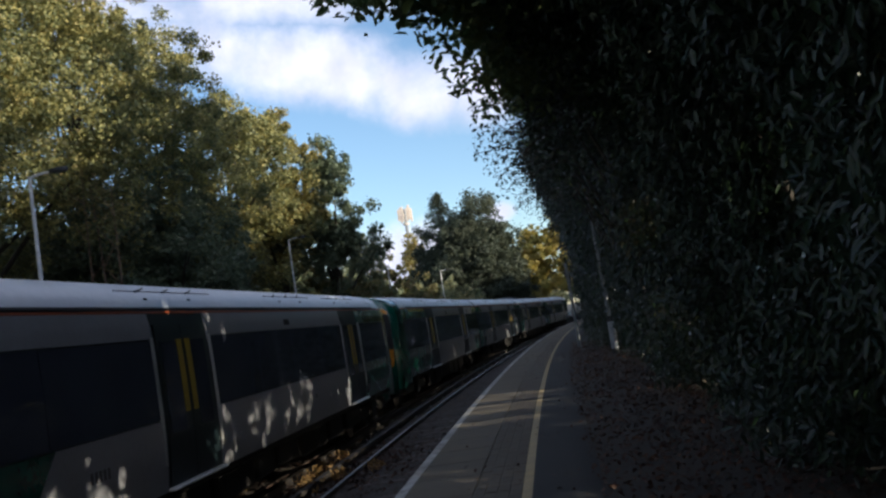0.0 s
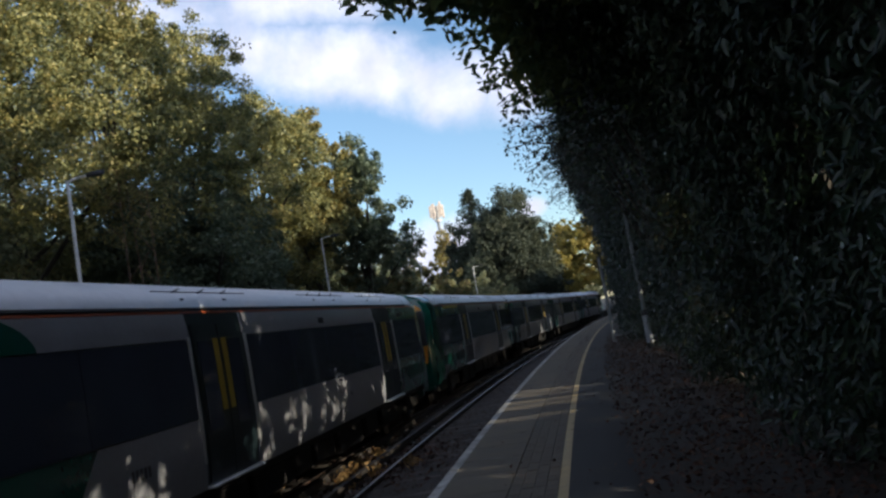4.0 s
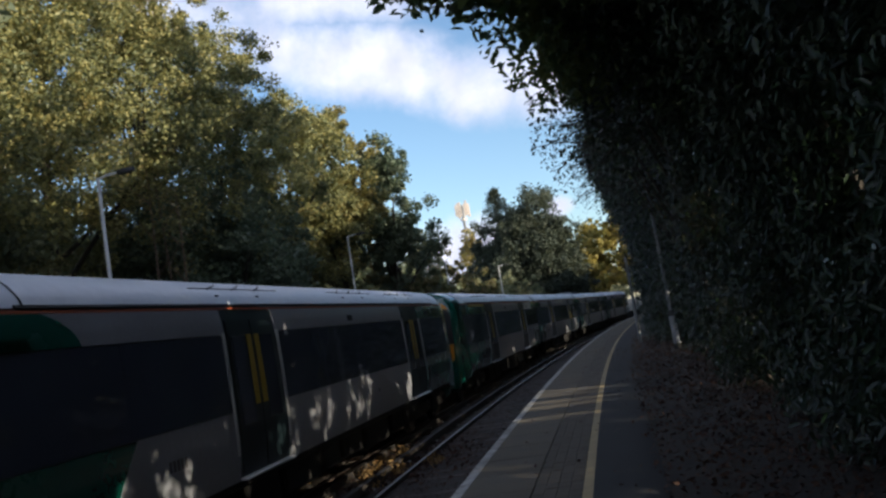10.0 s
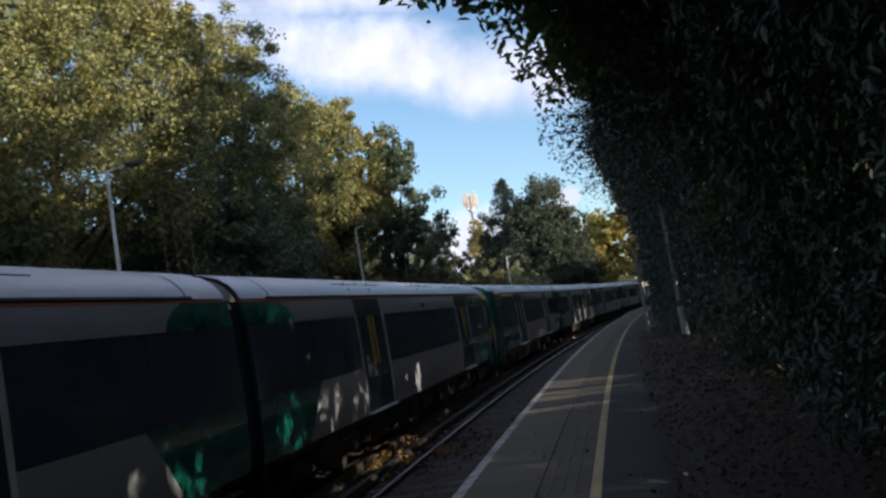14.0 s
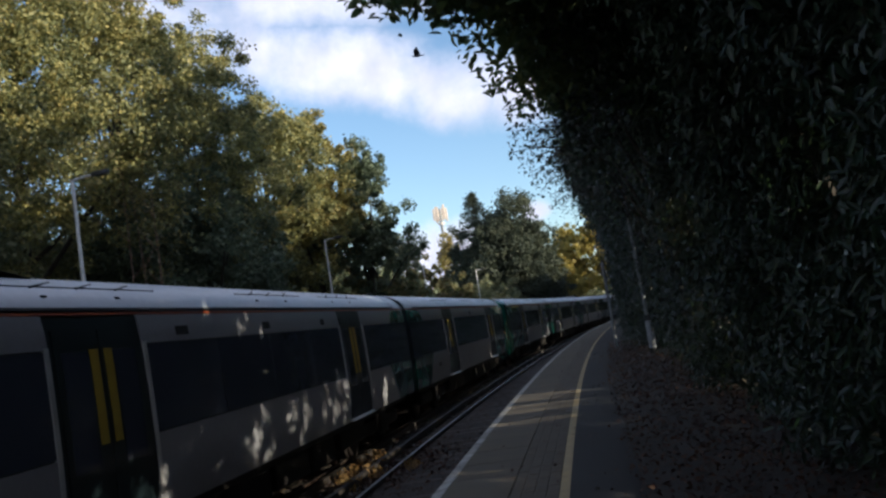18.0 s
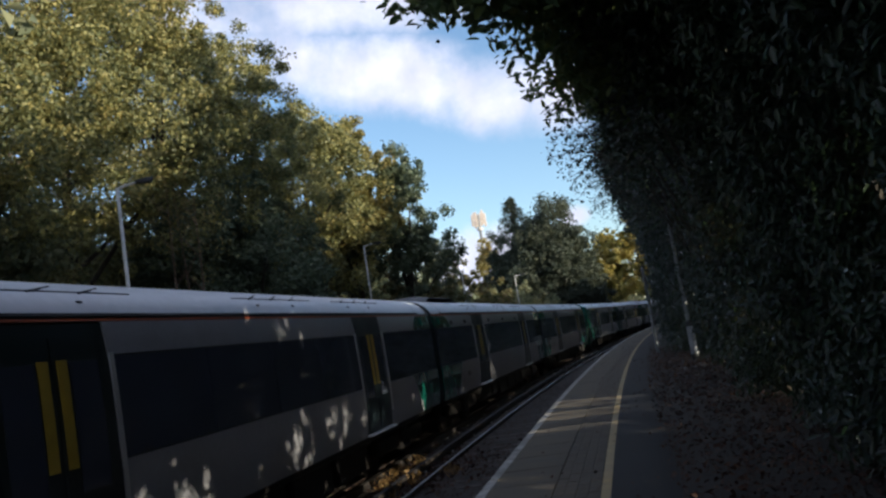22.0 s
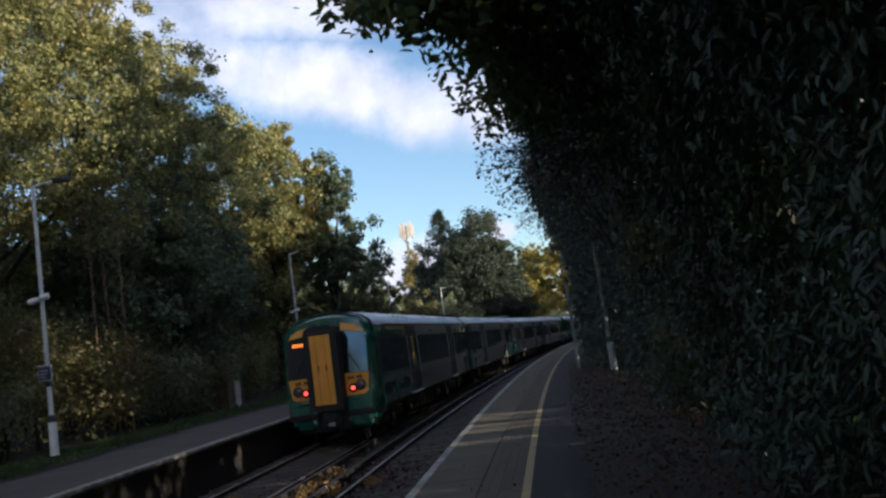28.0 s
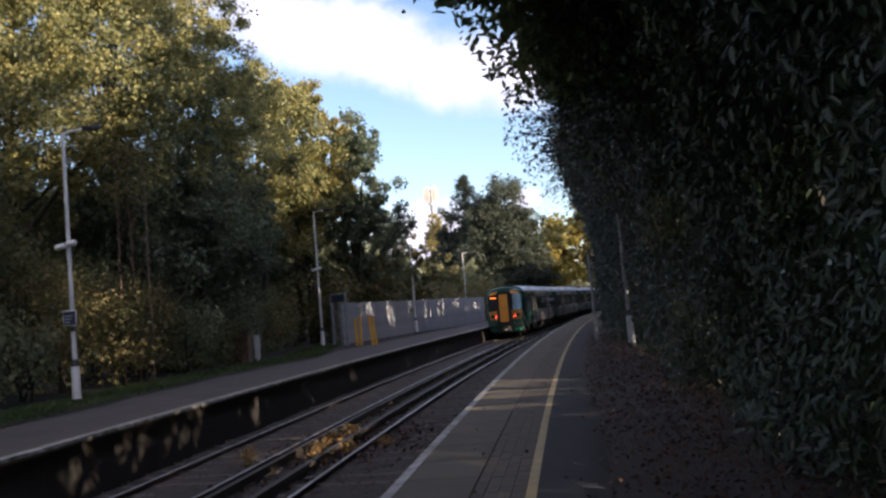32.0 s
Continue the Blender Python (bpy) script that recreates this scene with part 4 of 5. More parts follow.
def cabinet():
    c = thing("lineside_cabinet", Matrix.Translation(at(34.0, 12.45, 0)) @ pose(0, 0, 0, 0, 0, -4), "weathered wooden lineside hut with a pale notice board beside it", "cabinet")
    for i in range(6):
        part("plank", Shape().box(-0.55 + i * 0.155, -0.405 + i * 0.155, -0.25, 0.25, 0, 1.3 + 0.03 * (i % 2), 0.01), M_WOOD, c)
    part("lid", Shape().box(-0.62, 0.46, -0.32, 0.32, 1.33, 1.38, 0.015), M_WOOD, c)
    n = part("notice", Shape().box(0.56, 0.80, -0.05, -0.02, 0.15, 1.12, 0.01), M_POLE, c, "pale notice board")
    part("notice_post", Shape().box(0.65, 0.71, -0.02, 0.03, -0.05, 1.1, 0.01), M_POLE, n)


cabinet()


def mast():
    m = thing("phone_mast", (150 * -math.sin(radians(8.55)), 150 * math.cos(radians(8.55)), 1.0), "distant pale telecom mast with vertical antenna panels above the trees", "mast")
    part("pole", Shape().tube([(0, 0, -2), (0, 0, 21.8)], [0.35, 0.25], 12), M_POLE_DULL, m)
    for k in range(6):
        a = k * math.pi / 3
        x, y = 1.12 * math.cos(a + 0.3), 1.12 * math.sin(a + 0.3)
        part("antenna_panel", Shape().box(x - 0.2, x + 0.2, y - 0.1, y + 0.1, 19.5 + 0.3 * (k % 2), 21.9 + 0.25 * (k % 3), 0.03), M_MAST, m)
        part("bracket", Shape().tube([(0, 0, 20.8), (x, y, 20.8)], 0.07, 6), M_MAST, m)
    part("collar", Shape().tube([(0, 0, 19.0), (0, 0, 19.3)], 0.6, 12), M_MAST, m)


mast()


# ---------- trees, shrubs, hedge ----------
def clumps(rng, count, middle, spread, size):
    """Centres and sizes of leaf clumps in an egg-shaped crown, more of them towards its outside."""
    d = rng.normal(size=(count, 3))
    d /= np.linalg.norm(d, axis=1, keepdims=True)
    r = rng.random((count, 1)) ** 0.45
    c = np.array(middle) + d * r * np.array(spread)
    return c, size * rng.uniform(0.7, 1.3, count)


def leaves_in(rng, centres, radii, per, flat=0.75):
    """Leaf places and facings on the outsides of the clumps."""
    k = len(centres)
    share = np.repeat(np.arange(k), per)
    d = rng.normal(size=(len(share), 3))
    d /= np.linalg.norm(d, axis=1, keepdims=True)
    r = rng.random((len(share), 1)) ** 0.4
    wob = 1 + 0.35 * np.sin(d[:, :1] * 5 + share[:, None]) * np.cos(d[:, 1:2] * 6 + share[:, None] * 2)
    p = centres[share] + d * r * wob * radii[share][:, None] * np.array((1, 1, flat))
    nrm = d + rng.normal(size=d.shape) * 0.7 + np.array((0, 0, 0.5))
    return p, nrm


def woods_at(az, r, z=0.0):
    return Vector((-r * math.sin(radians(az)), r * math.cos(radians(az)), z))


def tree(seed, az, r, height, radius, material, label, low=0.28, leaves=16000, leaf=0.26, clump=0.30, count=34, name="oak_tree", trunk=0.24, slim=0.6, tuft=(0.16, 0.44)):
    rng = np.random.default_rng(seed)
    t = thing(name, woods_at(az, r), label, "tree", "trees beside the line")
    zc = height * (1 + low) / 2
    half = height * (1 - low) / 2
    c, rad = clumps(rng, count, (0, 0, zc), (radius * 0.86, radius * 0.86, half * 0.86), radius * clump)
    wide = 1 - 0.45 * np.clip((c[:, 2] - zc) / half, -0.3, 1)
    c[:, :2] *= wide[:, None]
    # every clump breaks up into tufts, with gaps between them
    d = rng.normal(size=(count * 9, 3))
    d /= np.linalg.norm(d, axis=1, keepdims=True)
    tufts = np.repeat(c, 9, 0) + d * np.repeat(rad, 9)[:, None] * rng.uniform(0.35, 1.25, (count * 9, 1))
    tuft_size = np.repeat(rad, 9) * rng.uniform(*tuft, count * 9)
    p, nrm = leaves_in(rng, tufts, tuft_size, max(1, leaves // (count * 9)), 0.85)
    part("crown", leaf_mesh("crown", p, nrm, leaf * rng.uniform(0.6, 1.3, len(p)), material, slim, rng=rng), material, t)
    sway = rng.normal(size=2) * 0.4
    path = [Vector((sway[0] * k * k, sway[1] * k * k, height * 0.8 * k - 0.2)) for k in (0, 0.12, 0.35, 0.6, 0.85)]
    part("trunk", Shape().tube(path, [trunk * q for q in (1.5, 1.05, 0.85, 0.55, 0.2)], 9), M_BARK, t, "rough brown trunk")
    for i in rng.choice(count, min(9, count), replace=False):
        q = Vector(c[i])
        a = path[1].lerp(path[3], float(rng.uniform(0.2, 1)))
        part("limb", Shape().tube([a, a.lerp(q, 0.5) + Vector((0, 0, 0.3)), q], [trunk * 0.42, trunk * 0.28, trunk * 0.08], 6), M_BARK, t)
    return t


OAK = "tall oak with yellow-green autumn leaves behind the far platform"
tree(11, 41.5, 27, 19.5, 6.2, L_OAK, OAK, 0.1, 56000, 0.155, count=46)
tree(12, 35.0, 32, 21.5, 6.4, L_OAK, OAK, 0.1, 66000, 0.155, count=50)
tree(13, 29.4, 36, 22.8, 5.6, L_OAK, OAK, 0.2, 66000, 0.16, count=50)
tree(14, 24.3, 42, 19.2, 5.0, L_OAK, OAK, 0.2, 56000, 0.165, count=46)
tree(15, 19.9, 51, 18.8, 5.0, L_OAK, OAK, 0.2, 36000, 0.22, count=46, tuft=(0.22, 0.5))
tree(16, 17.0, 54, 17.4, 3.7, L_OAK_GOLD, "oak with golden autumn crown behind the far platform", 0.2, 28000, 0.22, count=38, tuft=(0.22, 0.5))
tree(17, 13.9, 55, 14.9, 3.6, L_HOLLY, "dark green oak behind the far platform", 0.2, 30000, 0.24, count=36, tuft=(0.22, 0.52))
# dark-leaved trees added here stand in for the oaks' shaded middle
for az, r, h, rad in ((24.3, 36.5, 10.9, 3.5), (21.9, 41, 10.0, 2.6), (27.5, 34, 9.6, 3.0)):
    tree(int(r * 10), az, r, h, rad, L_HOLLY, "added dark-leaved tree standing in for shade on the oaks", 0.15, 13000, 0.2, count=32, tuft=(0.3, 0.65))
tree(18, 17.8, 60, 13.2, 4.6, L_OAK_DARK, "dark green oak behind the far platform", 0.15, 12000, 0.3, count=30)
tree(19, 12.0, 62, 9.6, 3.2, L_OAK_DARK, "small dark tree behind the grey fence", 0.12, 9000, 0.3, count=26, name="small_tree", trunk=0.2)
tree(20, 10.6, 70, 7.6, 3.4, L_SHRUB, "bushy autumn tree behind the grey fence", 0.08, 9000, 0.3, count=26, name="small_tree", trunk=0.18)
tree(21, 14.0, 58, 7.0, 3.6, L_SHRUB, "bushy autumn tree behind the grey fence", 0.08, 9000, 0.3, count=26, name="small_tree", trunk=0.18)
tree(22, 8.6, 84, 6.2, 3.4, L_SHRUB, "bushy autumn tree behind the grey fence", 0.05, 8000, 0.32, count=24, name="small_tree", trunk=0.18)
tree(23, 6.0, 100, 6.0, 4.0, L_OAK_DARK, "low dark tree at the end of the platform", 0.05, 8000, 0.36, count=24, name="small_tree", trunk=0.2)
for i, (az, r, h, rad) in enumerate(((44, 40, 12, 6), (37, 48, 12.5, 6), (31, 50, 12, 6), (26, 52, 11, 5), (21, 56, 12, 5), (40, 27, 9, 3.5), (30, 42, 9, 4.5), (24.5, 46, 8, 4), (36.5, 37, 9, 4.5), (33.5, 39, 8.5, 4.5))):
    tree(40 + i, az, r, h, rad, L_OAK_DARK, "shaded oak deep in the wood", 0.1, 16000, 0.27, count=34)
# oaks added past the view's edge, to cut sky light and darken reflections
for i, (az, r, h, rad) in enumerate(((52, 24, 18, 6), (66, 22, 18, 6), (84, 22, 18, 6), (104, 24, 18, 6), (119, 26, 18, 6.5), (132, 29, 18, 6.5), (142, 35, 18, 6.5), (150, 43, 18, 7))):
    tree(60 + i, az, r, h, rad, L_OAK_DARK, "added oak beyond the view, blocking sky light and reflections", 0.1, 7000, 0.45, count=34)
for i, (az, r, h, rad) in enumerate(((19, 74, 9, 6), (15.5, 78, 9.5, 6), (12.5, 84, 8.5, 6), (22.5, 68, 9, 6), (10, 96, 7.5, 6), (26.5, 62, 9, 5.5), (31, 60, 9, 5.5))):
    tree(80 + i, az, r, h, rad, L_OAK_DARK, "dark thicket deep in the wood", 0.02, 9000, 0.42, count=30, name="small_tree")
# far trees at the bend
tree(31, 4.2, 108, 18.0, 5.2, L_PINE, "broad dark pine at the bend of the line", 0.1, 44000, 0.4, 0.34, 60, "pine_tree", 0.35, 0.5, (0.3, 0.75))
tree(30, 5.4, 106, 14.5, 4.6, L_PINE, "broad dark pine at the bend of the line", 0.1, 30000, 0.42, 0.34, 48, "pine_tree", 0.35, 0.5, (0.3, 0.75))
tree(32, 2.9, 112, 13.0, 4.4, L_PINE, "broad dark pine at the bend of the line", 0.1, 28000, 0.42, 0.34, 44, "pine_tree", 0.35, 0.5, (0.3, 0.75))
tree(33, 0.8, 135, 15.4, 5.0, L_AMBER, "tall golden autumn tree at the bend of the line", 0.1, 14000, 0.5, count=40)
tree(34, 1.3, 118, 9.5, 3.6, L_AMBER, "golden-green autumn tree at the bend of the line", 0.08, 9000, 0.42, count=28)
tree(35, -1.6, 130, 17.0, 5.0, L_AMBER, "tall golden autumn tree at the bend of the line", 0.1, 12000, 0.5, count=36)
tree(36, 8.0, 138, 18.6, 4.0, L_OAK_GOLD, "pale autumn tree below the distant mast", 0.1, 12000, 0.4, count=40)
tree(29, 6.9, 114, 15.2, 4.2, L_PINE, "broad dark pine at the bend of the line", 0.1, 20000, 0.42, 0.34, 44, "pine_tree", 0.35, 0.5, (0.3, 0.75))
tree(37, 6.0, 150, 12.0, 6.5, L_OAK_DARK, "dark tree beyond the bend of the line", 0.05, 8000, 0.5, count=34)
tree(38, -0.5, 160, 9.0, 6.0, L_OAK_DARK, "dark tree beyond the bend of the line", 0.05, 8000, 0.5, count=34)
tree(39, -4.0, 140, 12.0, 6.0, L_OAK_DARK, "dark tree beyond the bend of the line", 0.05, 8000, 0.5, count=34)


def fir(az, r, height, radius):
    rng = np.random.default_rng(77)
    t = thing("fir_tree", woods_at(az, r), "tall narrow dark fir at the bend of the line", "tree", "trees beside the line")
    pts, nrm = [], []
    for k in range(46):
        z = 2 + (height - 2.3) * (k / 45) ** 0.9
        reach = radius * (1 - (z / height)) ** 0.55 + 0.15
        for b in range(9):
            a = rng.random() * 6.28
            q = rng.random(26) ** 0.7
            x = np.stack([np.cos(a) * q * reach, np.sin(a) * q * reach, z - 0.25 * q * reach + rng.normal(size=26) * 0.12], 1)
            pts.append(x + rng.normal(size=x.shape) * 0.12)
            nrm.append(np.tile((np.cos(a) * 0.3, np.sin(a) * 0.3, 1.0), (26, 1)) + rng.normal(size=x.shape) * 0.5)
    p, n = np.concatenate(pts), np.concatenate(nrm)
    part("needles", leaf_mesh("needles", p, n, rng.uniform(0.2, 0.5, len(p)), L_PINE, 0.3, rng=rng), L_PINE, t)
    part("trunk", Shape().tube([(0, 0, -0.2), (0, 0, height * 0.5), (0, 0, height - 0.2)], [0.35, 0.22, 0.03], 9), M_BARK, t)


fir(6.3, 110, 18.6, 5.0)


def shrub(seed, s, o, height, radius, material, label, leaves=4200, leaf=0.13):
    rng = np.random.default_rng(seed)
    t = thing("shrub", at(s, o), label, "shrub", "undergrowth behind the far platform")
    c, rad = clumps(rng, 16, (0, 0, height * 0.5), (radius * 0.8, radius * 0.8, height * 0.42), radius * 0.45)
    p, nrm = leaves_in(rng, c, rad, leaves // 16, 1.0)
    p[:, 2] = np.maximum(p[:, 2], 0.03)
    part("leaves", leaf_mesh("leaves", p, nrm, leaf * rng.uniform(0.6, 1.4, len(p)), material, 0.55, rng=rng), material, t)
    for k in range(5):
        q = Vector(c[k])
        part("stem", Shape().tube([(0.1 * k - 0.2, 0, -0.1), q * 0.5 + Vector((0, 0, 0.2)), q], [0.04, 0.03, 0.012], 5), M_BARK, t)


def sapling(seed, az, r, height):
    """A thin bare-stemmed young tree in the undergrowth."""
    rng = np.random.default_rng(seed)
    t = thing("sapling", woods_at(az, r), "thin bare-stemmed sapling in the undergrowth", "tree", "saplings behind the far platform")
    bow = rng.normal(size=2) * 0.25
    path = [Vector((bow[0] * k * k, bow[1] * k * k, height * k - 0.1)) for k in (0, 0.3, 0.6, 1.0)]
    part("trunk", Shape().tube(path, [0.034, 0.03, 0.024, 0.01], 7), M_WOOD, t, "reddish-brown thin stem")
    for k in range(4):
        a = path[1].lerp(path[3], 0.2 + 0.2 * k)
        part("limb", Shape().tube([a, a + Vector((rng.normal() * 0.5, rng.normal() * 0.3, 0.7))], [0.02, 0.007], 5), M_WOOD, t)
    n = 260
    p = np.array(path[3]) + rng.normal(size=(n, 3)) * np.array((0.5, 0.5, 0.9)) - np.array((0, 0, 0.6))
    part("leaves", leaf_mesh("leaves", p, rng.normal(size=(n, 3)), 0.14 * rng.uniform(0.6, 1.3, n), L_SHRUB, 0.55, rng=rng), L_SHRUB, t)


for i, (az, r, h) in enumerate(((28.9, 28.5, 8.2), (28.0, 29.5, 8.8), (27.2, 28.0, 7.6))):
    sapling(500 + i, az, r, h)
rs = random.Random(9)
for i, s in enumerate(steps(8, 46, 2.1)):
    o = 12.7 + rs.uniform(-0.4, 0.5) + max(0, (s - 30) * 0.2)
    tall = 3.0 + rs.uniform(-0.6, 1.4)
    # the sunlit stretch gets warmer leaf colour, most others the dark set
    lit = 20 < s < 29
    shrub(200 + i, s, o, tall + (1.0 if lit else 0), 1.7 + rs.uniform(-0.2, 0.5), L_SHRUB if lit or i % 3 == 0 else L_OAK_DARK, "tangled autumn shrub, leaves coloured warmer for its sunlit stretch" if lit else "dark tangled shrub behind the far platform")
    shrub(260 + i, s + 1.0, o + 2.6, tall + 1.6, 2.1, L_OAK_DARK, "dark tangled shrub behind the far platform", 2600, 0.2)
for i, s in enumerate(steps(48, 96, 4.0)):
    shrub(320 + i, s, 14.2 + rs.uniform(-0.5, 0.5) - max(0, (s - 60) * 0.04), 4.2 + rs.uniform(-0.6, 0.8), 2.5, L_SHRUB, "autumn shrub rising behind the grey fence", 4200, 0.22)


# the laurel hedge and the trees that grow out over the platform
def hedge_face(s, z):
    """How far the foliage reaches towards the line (o) at a height."""
    base = -3.15 + max(0.0, min(0.85, (s - 23) * 0.1))
    k = 1 + 0.85 * max(0.0, min(1.0, (s - 9) / 9))
    q = z / k
    table = ((-1, 0), (0, 0), (0.8, 0.04), (2, 0.15), (3, 0.45), (4, 1.0), (5, 1.85), (6, 2.7), (7, 3.0), (30, 3.0))
    for (q0, g0), (q1, g1) in zip(table, table[1:]):
        if q <= q1:
            return base + min(g0 + (g1 - g0) * (q - q0) / (q1 - q0), 3.0 - 1.5 * max(0.0, min(1.0, (s - 18) / 8)))
    return base


# thin places in the leaves, through which the sun falls on the line
GAPS = []
gr = random.Random(21)


def sun_gap(s, o, z, r):
    GAPS.append((np.array(at(s, o, z)), r))


for s in (13.1, 15.2):
    for k in range(6):
        sun_gap(s + gr.uniform(-0.12, 0.12), -0.12 - 0.2 * k + gr.uniform(-0.05, 0.05), 0.0, gr.uniform(0.02, 0.05))
for s0, s1, z0, z1, n in ((11.6, 14.0, 0.15, 0.85, 27), (14.6, 16.6, 0.3, 0.9, 14), (7.6, 9.6, 0.05, 0.6, 8), (10.6, 13.6, 1.95, 2.35, 15), (9.5, 12.0, 0.1, 0.7, 5)):
    for k in range(n):
        sun_gap(gr.uniform(s0, s1), 3.18, gr.uniform(z0, z1), gr.uniform(-0.03, 0.004))
for k in range(22):
    sun_gap(gr.uniform(15.4, 18.6), gr.uniform(1.9, 4.4), -0.95, gr.uniform(0.06, 0.13))
for k in range(16):
    sun_gap(gr.uniform(56, 72), 3.18, gr.uniform(-0.4, 2.4), gr.uniform(0.12, 0.35))
for s0, s1, z0, z1, n in ((49.6, 50.4, 0.3, 2.1, 6), (53.2, 54.6, 0.9, 1.9, 10), (56.8, 58.4, 1.2, 2.2, 6), (60.6, 63.6, 1.0, 2.3, 11), (65.0, 67.0, 0.9, 2.2, 8), (69.0, 78.5, 1.1, 2.3, 24)):
    for k in range(n):
        s = gr.uniform(s0, s1)
        sun_gap(s, 11.75 - 1.75 * (s - 45.6) / 34.4, gr.uniform(z0, z1), gr.uniform(0.1, 0.27))
for k in range(36):
    sun_gap(gr.gauss(23.3, 0.5), gr.uniform(11.2, 12.2), gr.uniform(0.3, 4.2), gr.uniform(0.12, 0.3))
for k in range(2):
    sun_gap(gr.uniform(20, 21), 6.2, gr.uniform(-0.75, -0.4), 0.03)
SUN_ARR = np.array(SUN_TO)


def let_sun(p, margin=0.0):
    """Which leaves stand clear of the thin places."""
    keep = np.ones(len(p), bool)
    for q, r in GAPS:
        d = p - q
        along = d @ SUN_ARR
        off = (d - along[:, None] * SUN_ARR) * np.array((1, 1, 0.6))
        away = np.linalg.norm(off, axis=1)
        keep &= ~((away < r + margin) & (along > 0.4))
    # a few leaves hang in the thin places too
    stray = np.random.default_rng(len(p)).random(len(p)) < 0.10
    return keep | stray


def hedge_leaves(rng, n, s0, s1, z0, z1, depth, power=1.0, spread=0.12):
    s = s0 + (s1 - s0) * rng.random(n) ** power
    z = z0 + (z1 - z0) * rng.random(n)
    inn = depth * rng.random(n) ** 1.6
    p, nr = np.zeros((n, 3)), np.zeros((n, 3))
    for i in range(n):
        lump = 0.28 * math.sin(s[i] * 1.9 + 1.3 * math.sin(z[i] * 1.7)) + 0.22 * math.sin(z[i] * 2.6 + s[i] * 0.9) + 0.15 * math.sin(s[i] * 5.1 + z[i] * 4.3)
        o = hedge_face(s[i], z[i]) + 0.8 * lump - (0.5 if z[i] < 4.6 else 0.4) - inn[i]
        p[i] = at(s[i], o, z[i])
    p += np.clip(rng.normal(size=p.shape), -1.5, 1.5) * spread
    p[:, 2] = np.maximum(p[:, 2], 0.04)
    nr[:] = (-0.75, -0.35, 0.55)
    nr += rng.normal(size=p.shape) * 0.55
    return p, nr


def hedge():
    rng = np.random.default_rng(3)
    h = thing("laurel_hedge", at(10, -4.0, 0), "tall dark glossy laurel hedge overhanging the platform", "hedge")
    move = -np.array(at(10, -4.0, 0))
    # back_leaves and the far end_leaves are unseen, added to close off light
    for nm, n, s0, s1, z0, z1, depth, size, rich, power, sp in (
            ("near_leaves", 84000, 1.5, 16, 0.12, 5.6, 0.7, 0.108, True, 1.1, 0.10),
            ("far_leaves", 70000, 14, 40, 0.1, 8.5, 0.8, 0.14, False, 1.0, 0.14),
            ("end_leaves", 36000, 38, 150, 0.1, 9.0, 0.9, 0.4, False, 1.1, 0.2),
            ("back_leaves", 9000, -14, 2.4, 0.1, 5.4, 0.8, 0.26, False, 1.0, 0.14),
            ("inner_leaves", 36000, 0.5, 112, 0.0, 7.5, 1.0, 0.42, False, 1.2, 0.2)):
        p, nr = hedge_leaves(rng, n, s0, s1, z0, z1, depth, power, sp)
        if nm == "inner_leaves":
            p += np.array((0.75, 0, 0))
        k = let_sun(p, 0.04 if rich else 0.12)
        p, nr = p[k], nr[k]
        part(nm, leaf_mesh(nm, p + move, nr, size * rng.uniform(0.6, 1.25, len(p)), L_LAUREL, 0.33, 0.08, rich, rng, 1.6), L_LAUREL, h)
    for k in range(26):
        s = 2 + k * 1.5 + rng.uniform(-0.4, 0.4)
        a = at(s, -4.2 + rng.uniform(-0.3, 0.3), -0.1) + Vector(move)
        b = at(s + rng.uniform(-0.5, 0.5), -3.7, 2.5) + Vector(move)
        c = at(s + rng.uniform(-0.8, 0.8), -2.6, 5.2) + Vector(move)
        part("stem", Shape().tube([a, b, c], [0.06, 0.045, 0.02], 6), M_BARK, h)


hedge()


def canopy_tree(seed, s, o, height, label):
    """A tree behind the hedge whose boughs lean out over the platform."""
    rng = np.random.default_rng(seed)
    base = at(s, o)
    t = thing("overhanging_tree", base, label, "tree", "trees over the platform")
    count = 64 if height < 18 else 110
    z = rng.uniform(3.6, height, count)
    c = np.zeros((count, 3))
    for i in range(count):
        q = hedge_face(s, z[i] * 0.97)
        lo = -8.6
        oo = lo + (q - lo) * rng.random() ** 0.75
        c[i] = at(s + rng.uniform(-2.6, 2.6), oo - (1.25 if s < 40 else 0.9), z[i])
    rad = rng.uniform(0.7, 1.25, count)
    # the low boughs in front are fine and dense, the high ones behind and above coarse
    low = (c[:, 2] < EYE + 0.46 * c[:, 1]) & (c[:, 1] > 4) & (c[:, 1] < 46)
    p0, n0 = leaves_in(rng, c[low], rad[low], 420)
    p1, n1 = leaves_in(rng, c[~low], rad[~low], 150)
    p, nrm = np.concatenate([p0, p1]), np.concatenate([n0, n1])
    size = np.concatenate([np.full(len(p0), 0.2), np.full(len(p1), 0.52)])
    k = let_sun(p, 0.12)
    p, nrm, size = p[k], nrm[k], size[k]
    part("crown", leaf_mesh("crown", p - np.array(base), nrm, size * rng.uniform(0.6, 1.3, len(p)), L_CANOPY, 0.5, rng=rng), L_CANOPY, t)
    part("trunk", Shape().tube([(0, 0, -0.2), (0.1, 0.1, height * 0.3), (0, 0.2, height * 0.8)], [0.26, 0.2, 0.06], 9), M_BARK, t)
    for i in rng.choice(count, 8, replace=False):
        q = Vector(c[i]) - base
        part("limb", Shape().tube([(0.05, 0.1, height * 0.25), q * 0.5 + Vector((0, 0, height * 0.2)), q], [0.1, 0.06, 0.02], 6), M_BARK, t)


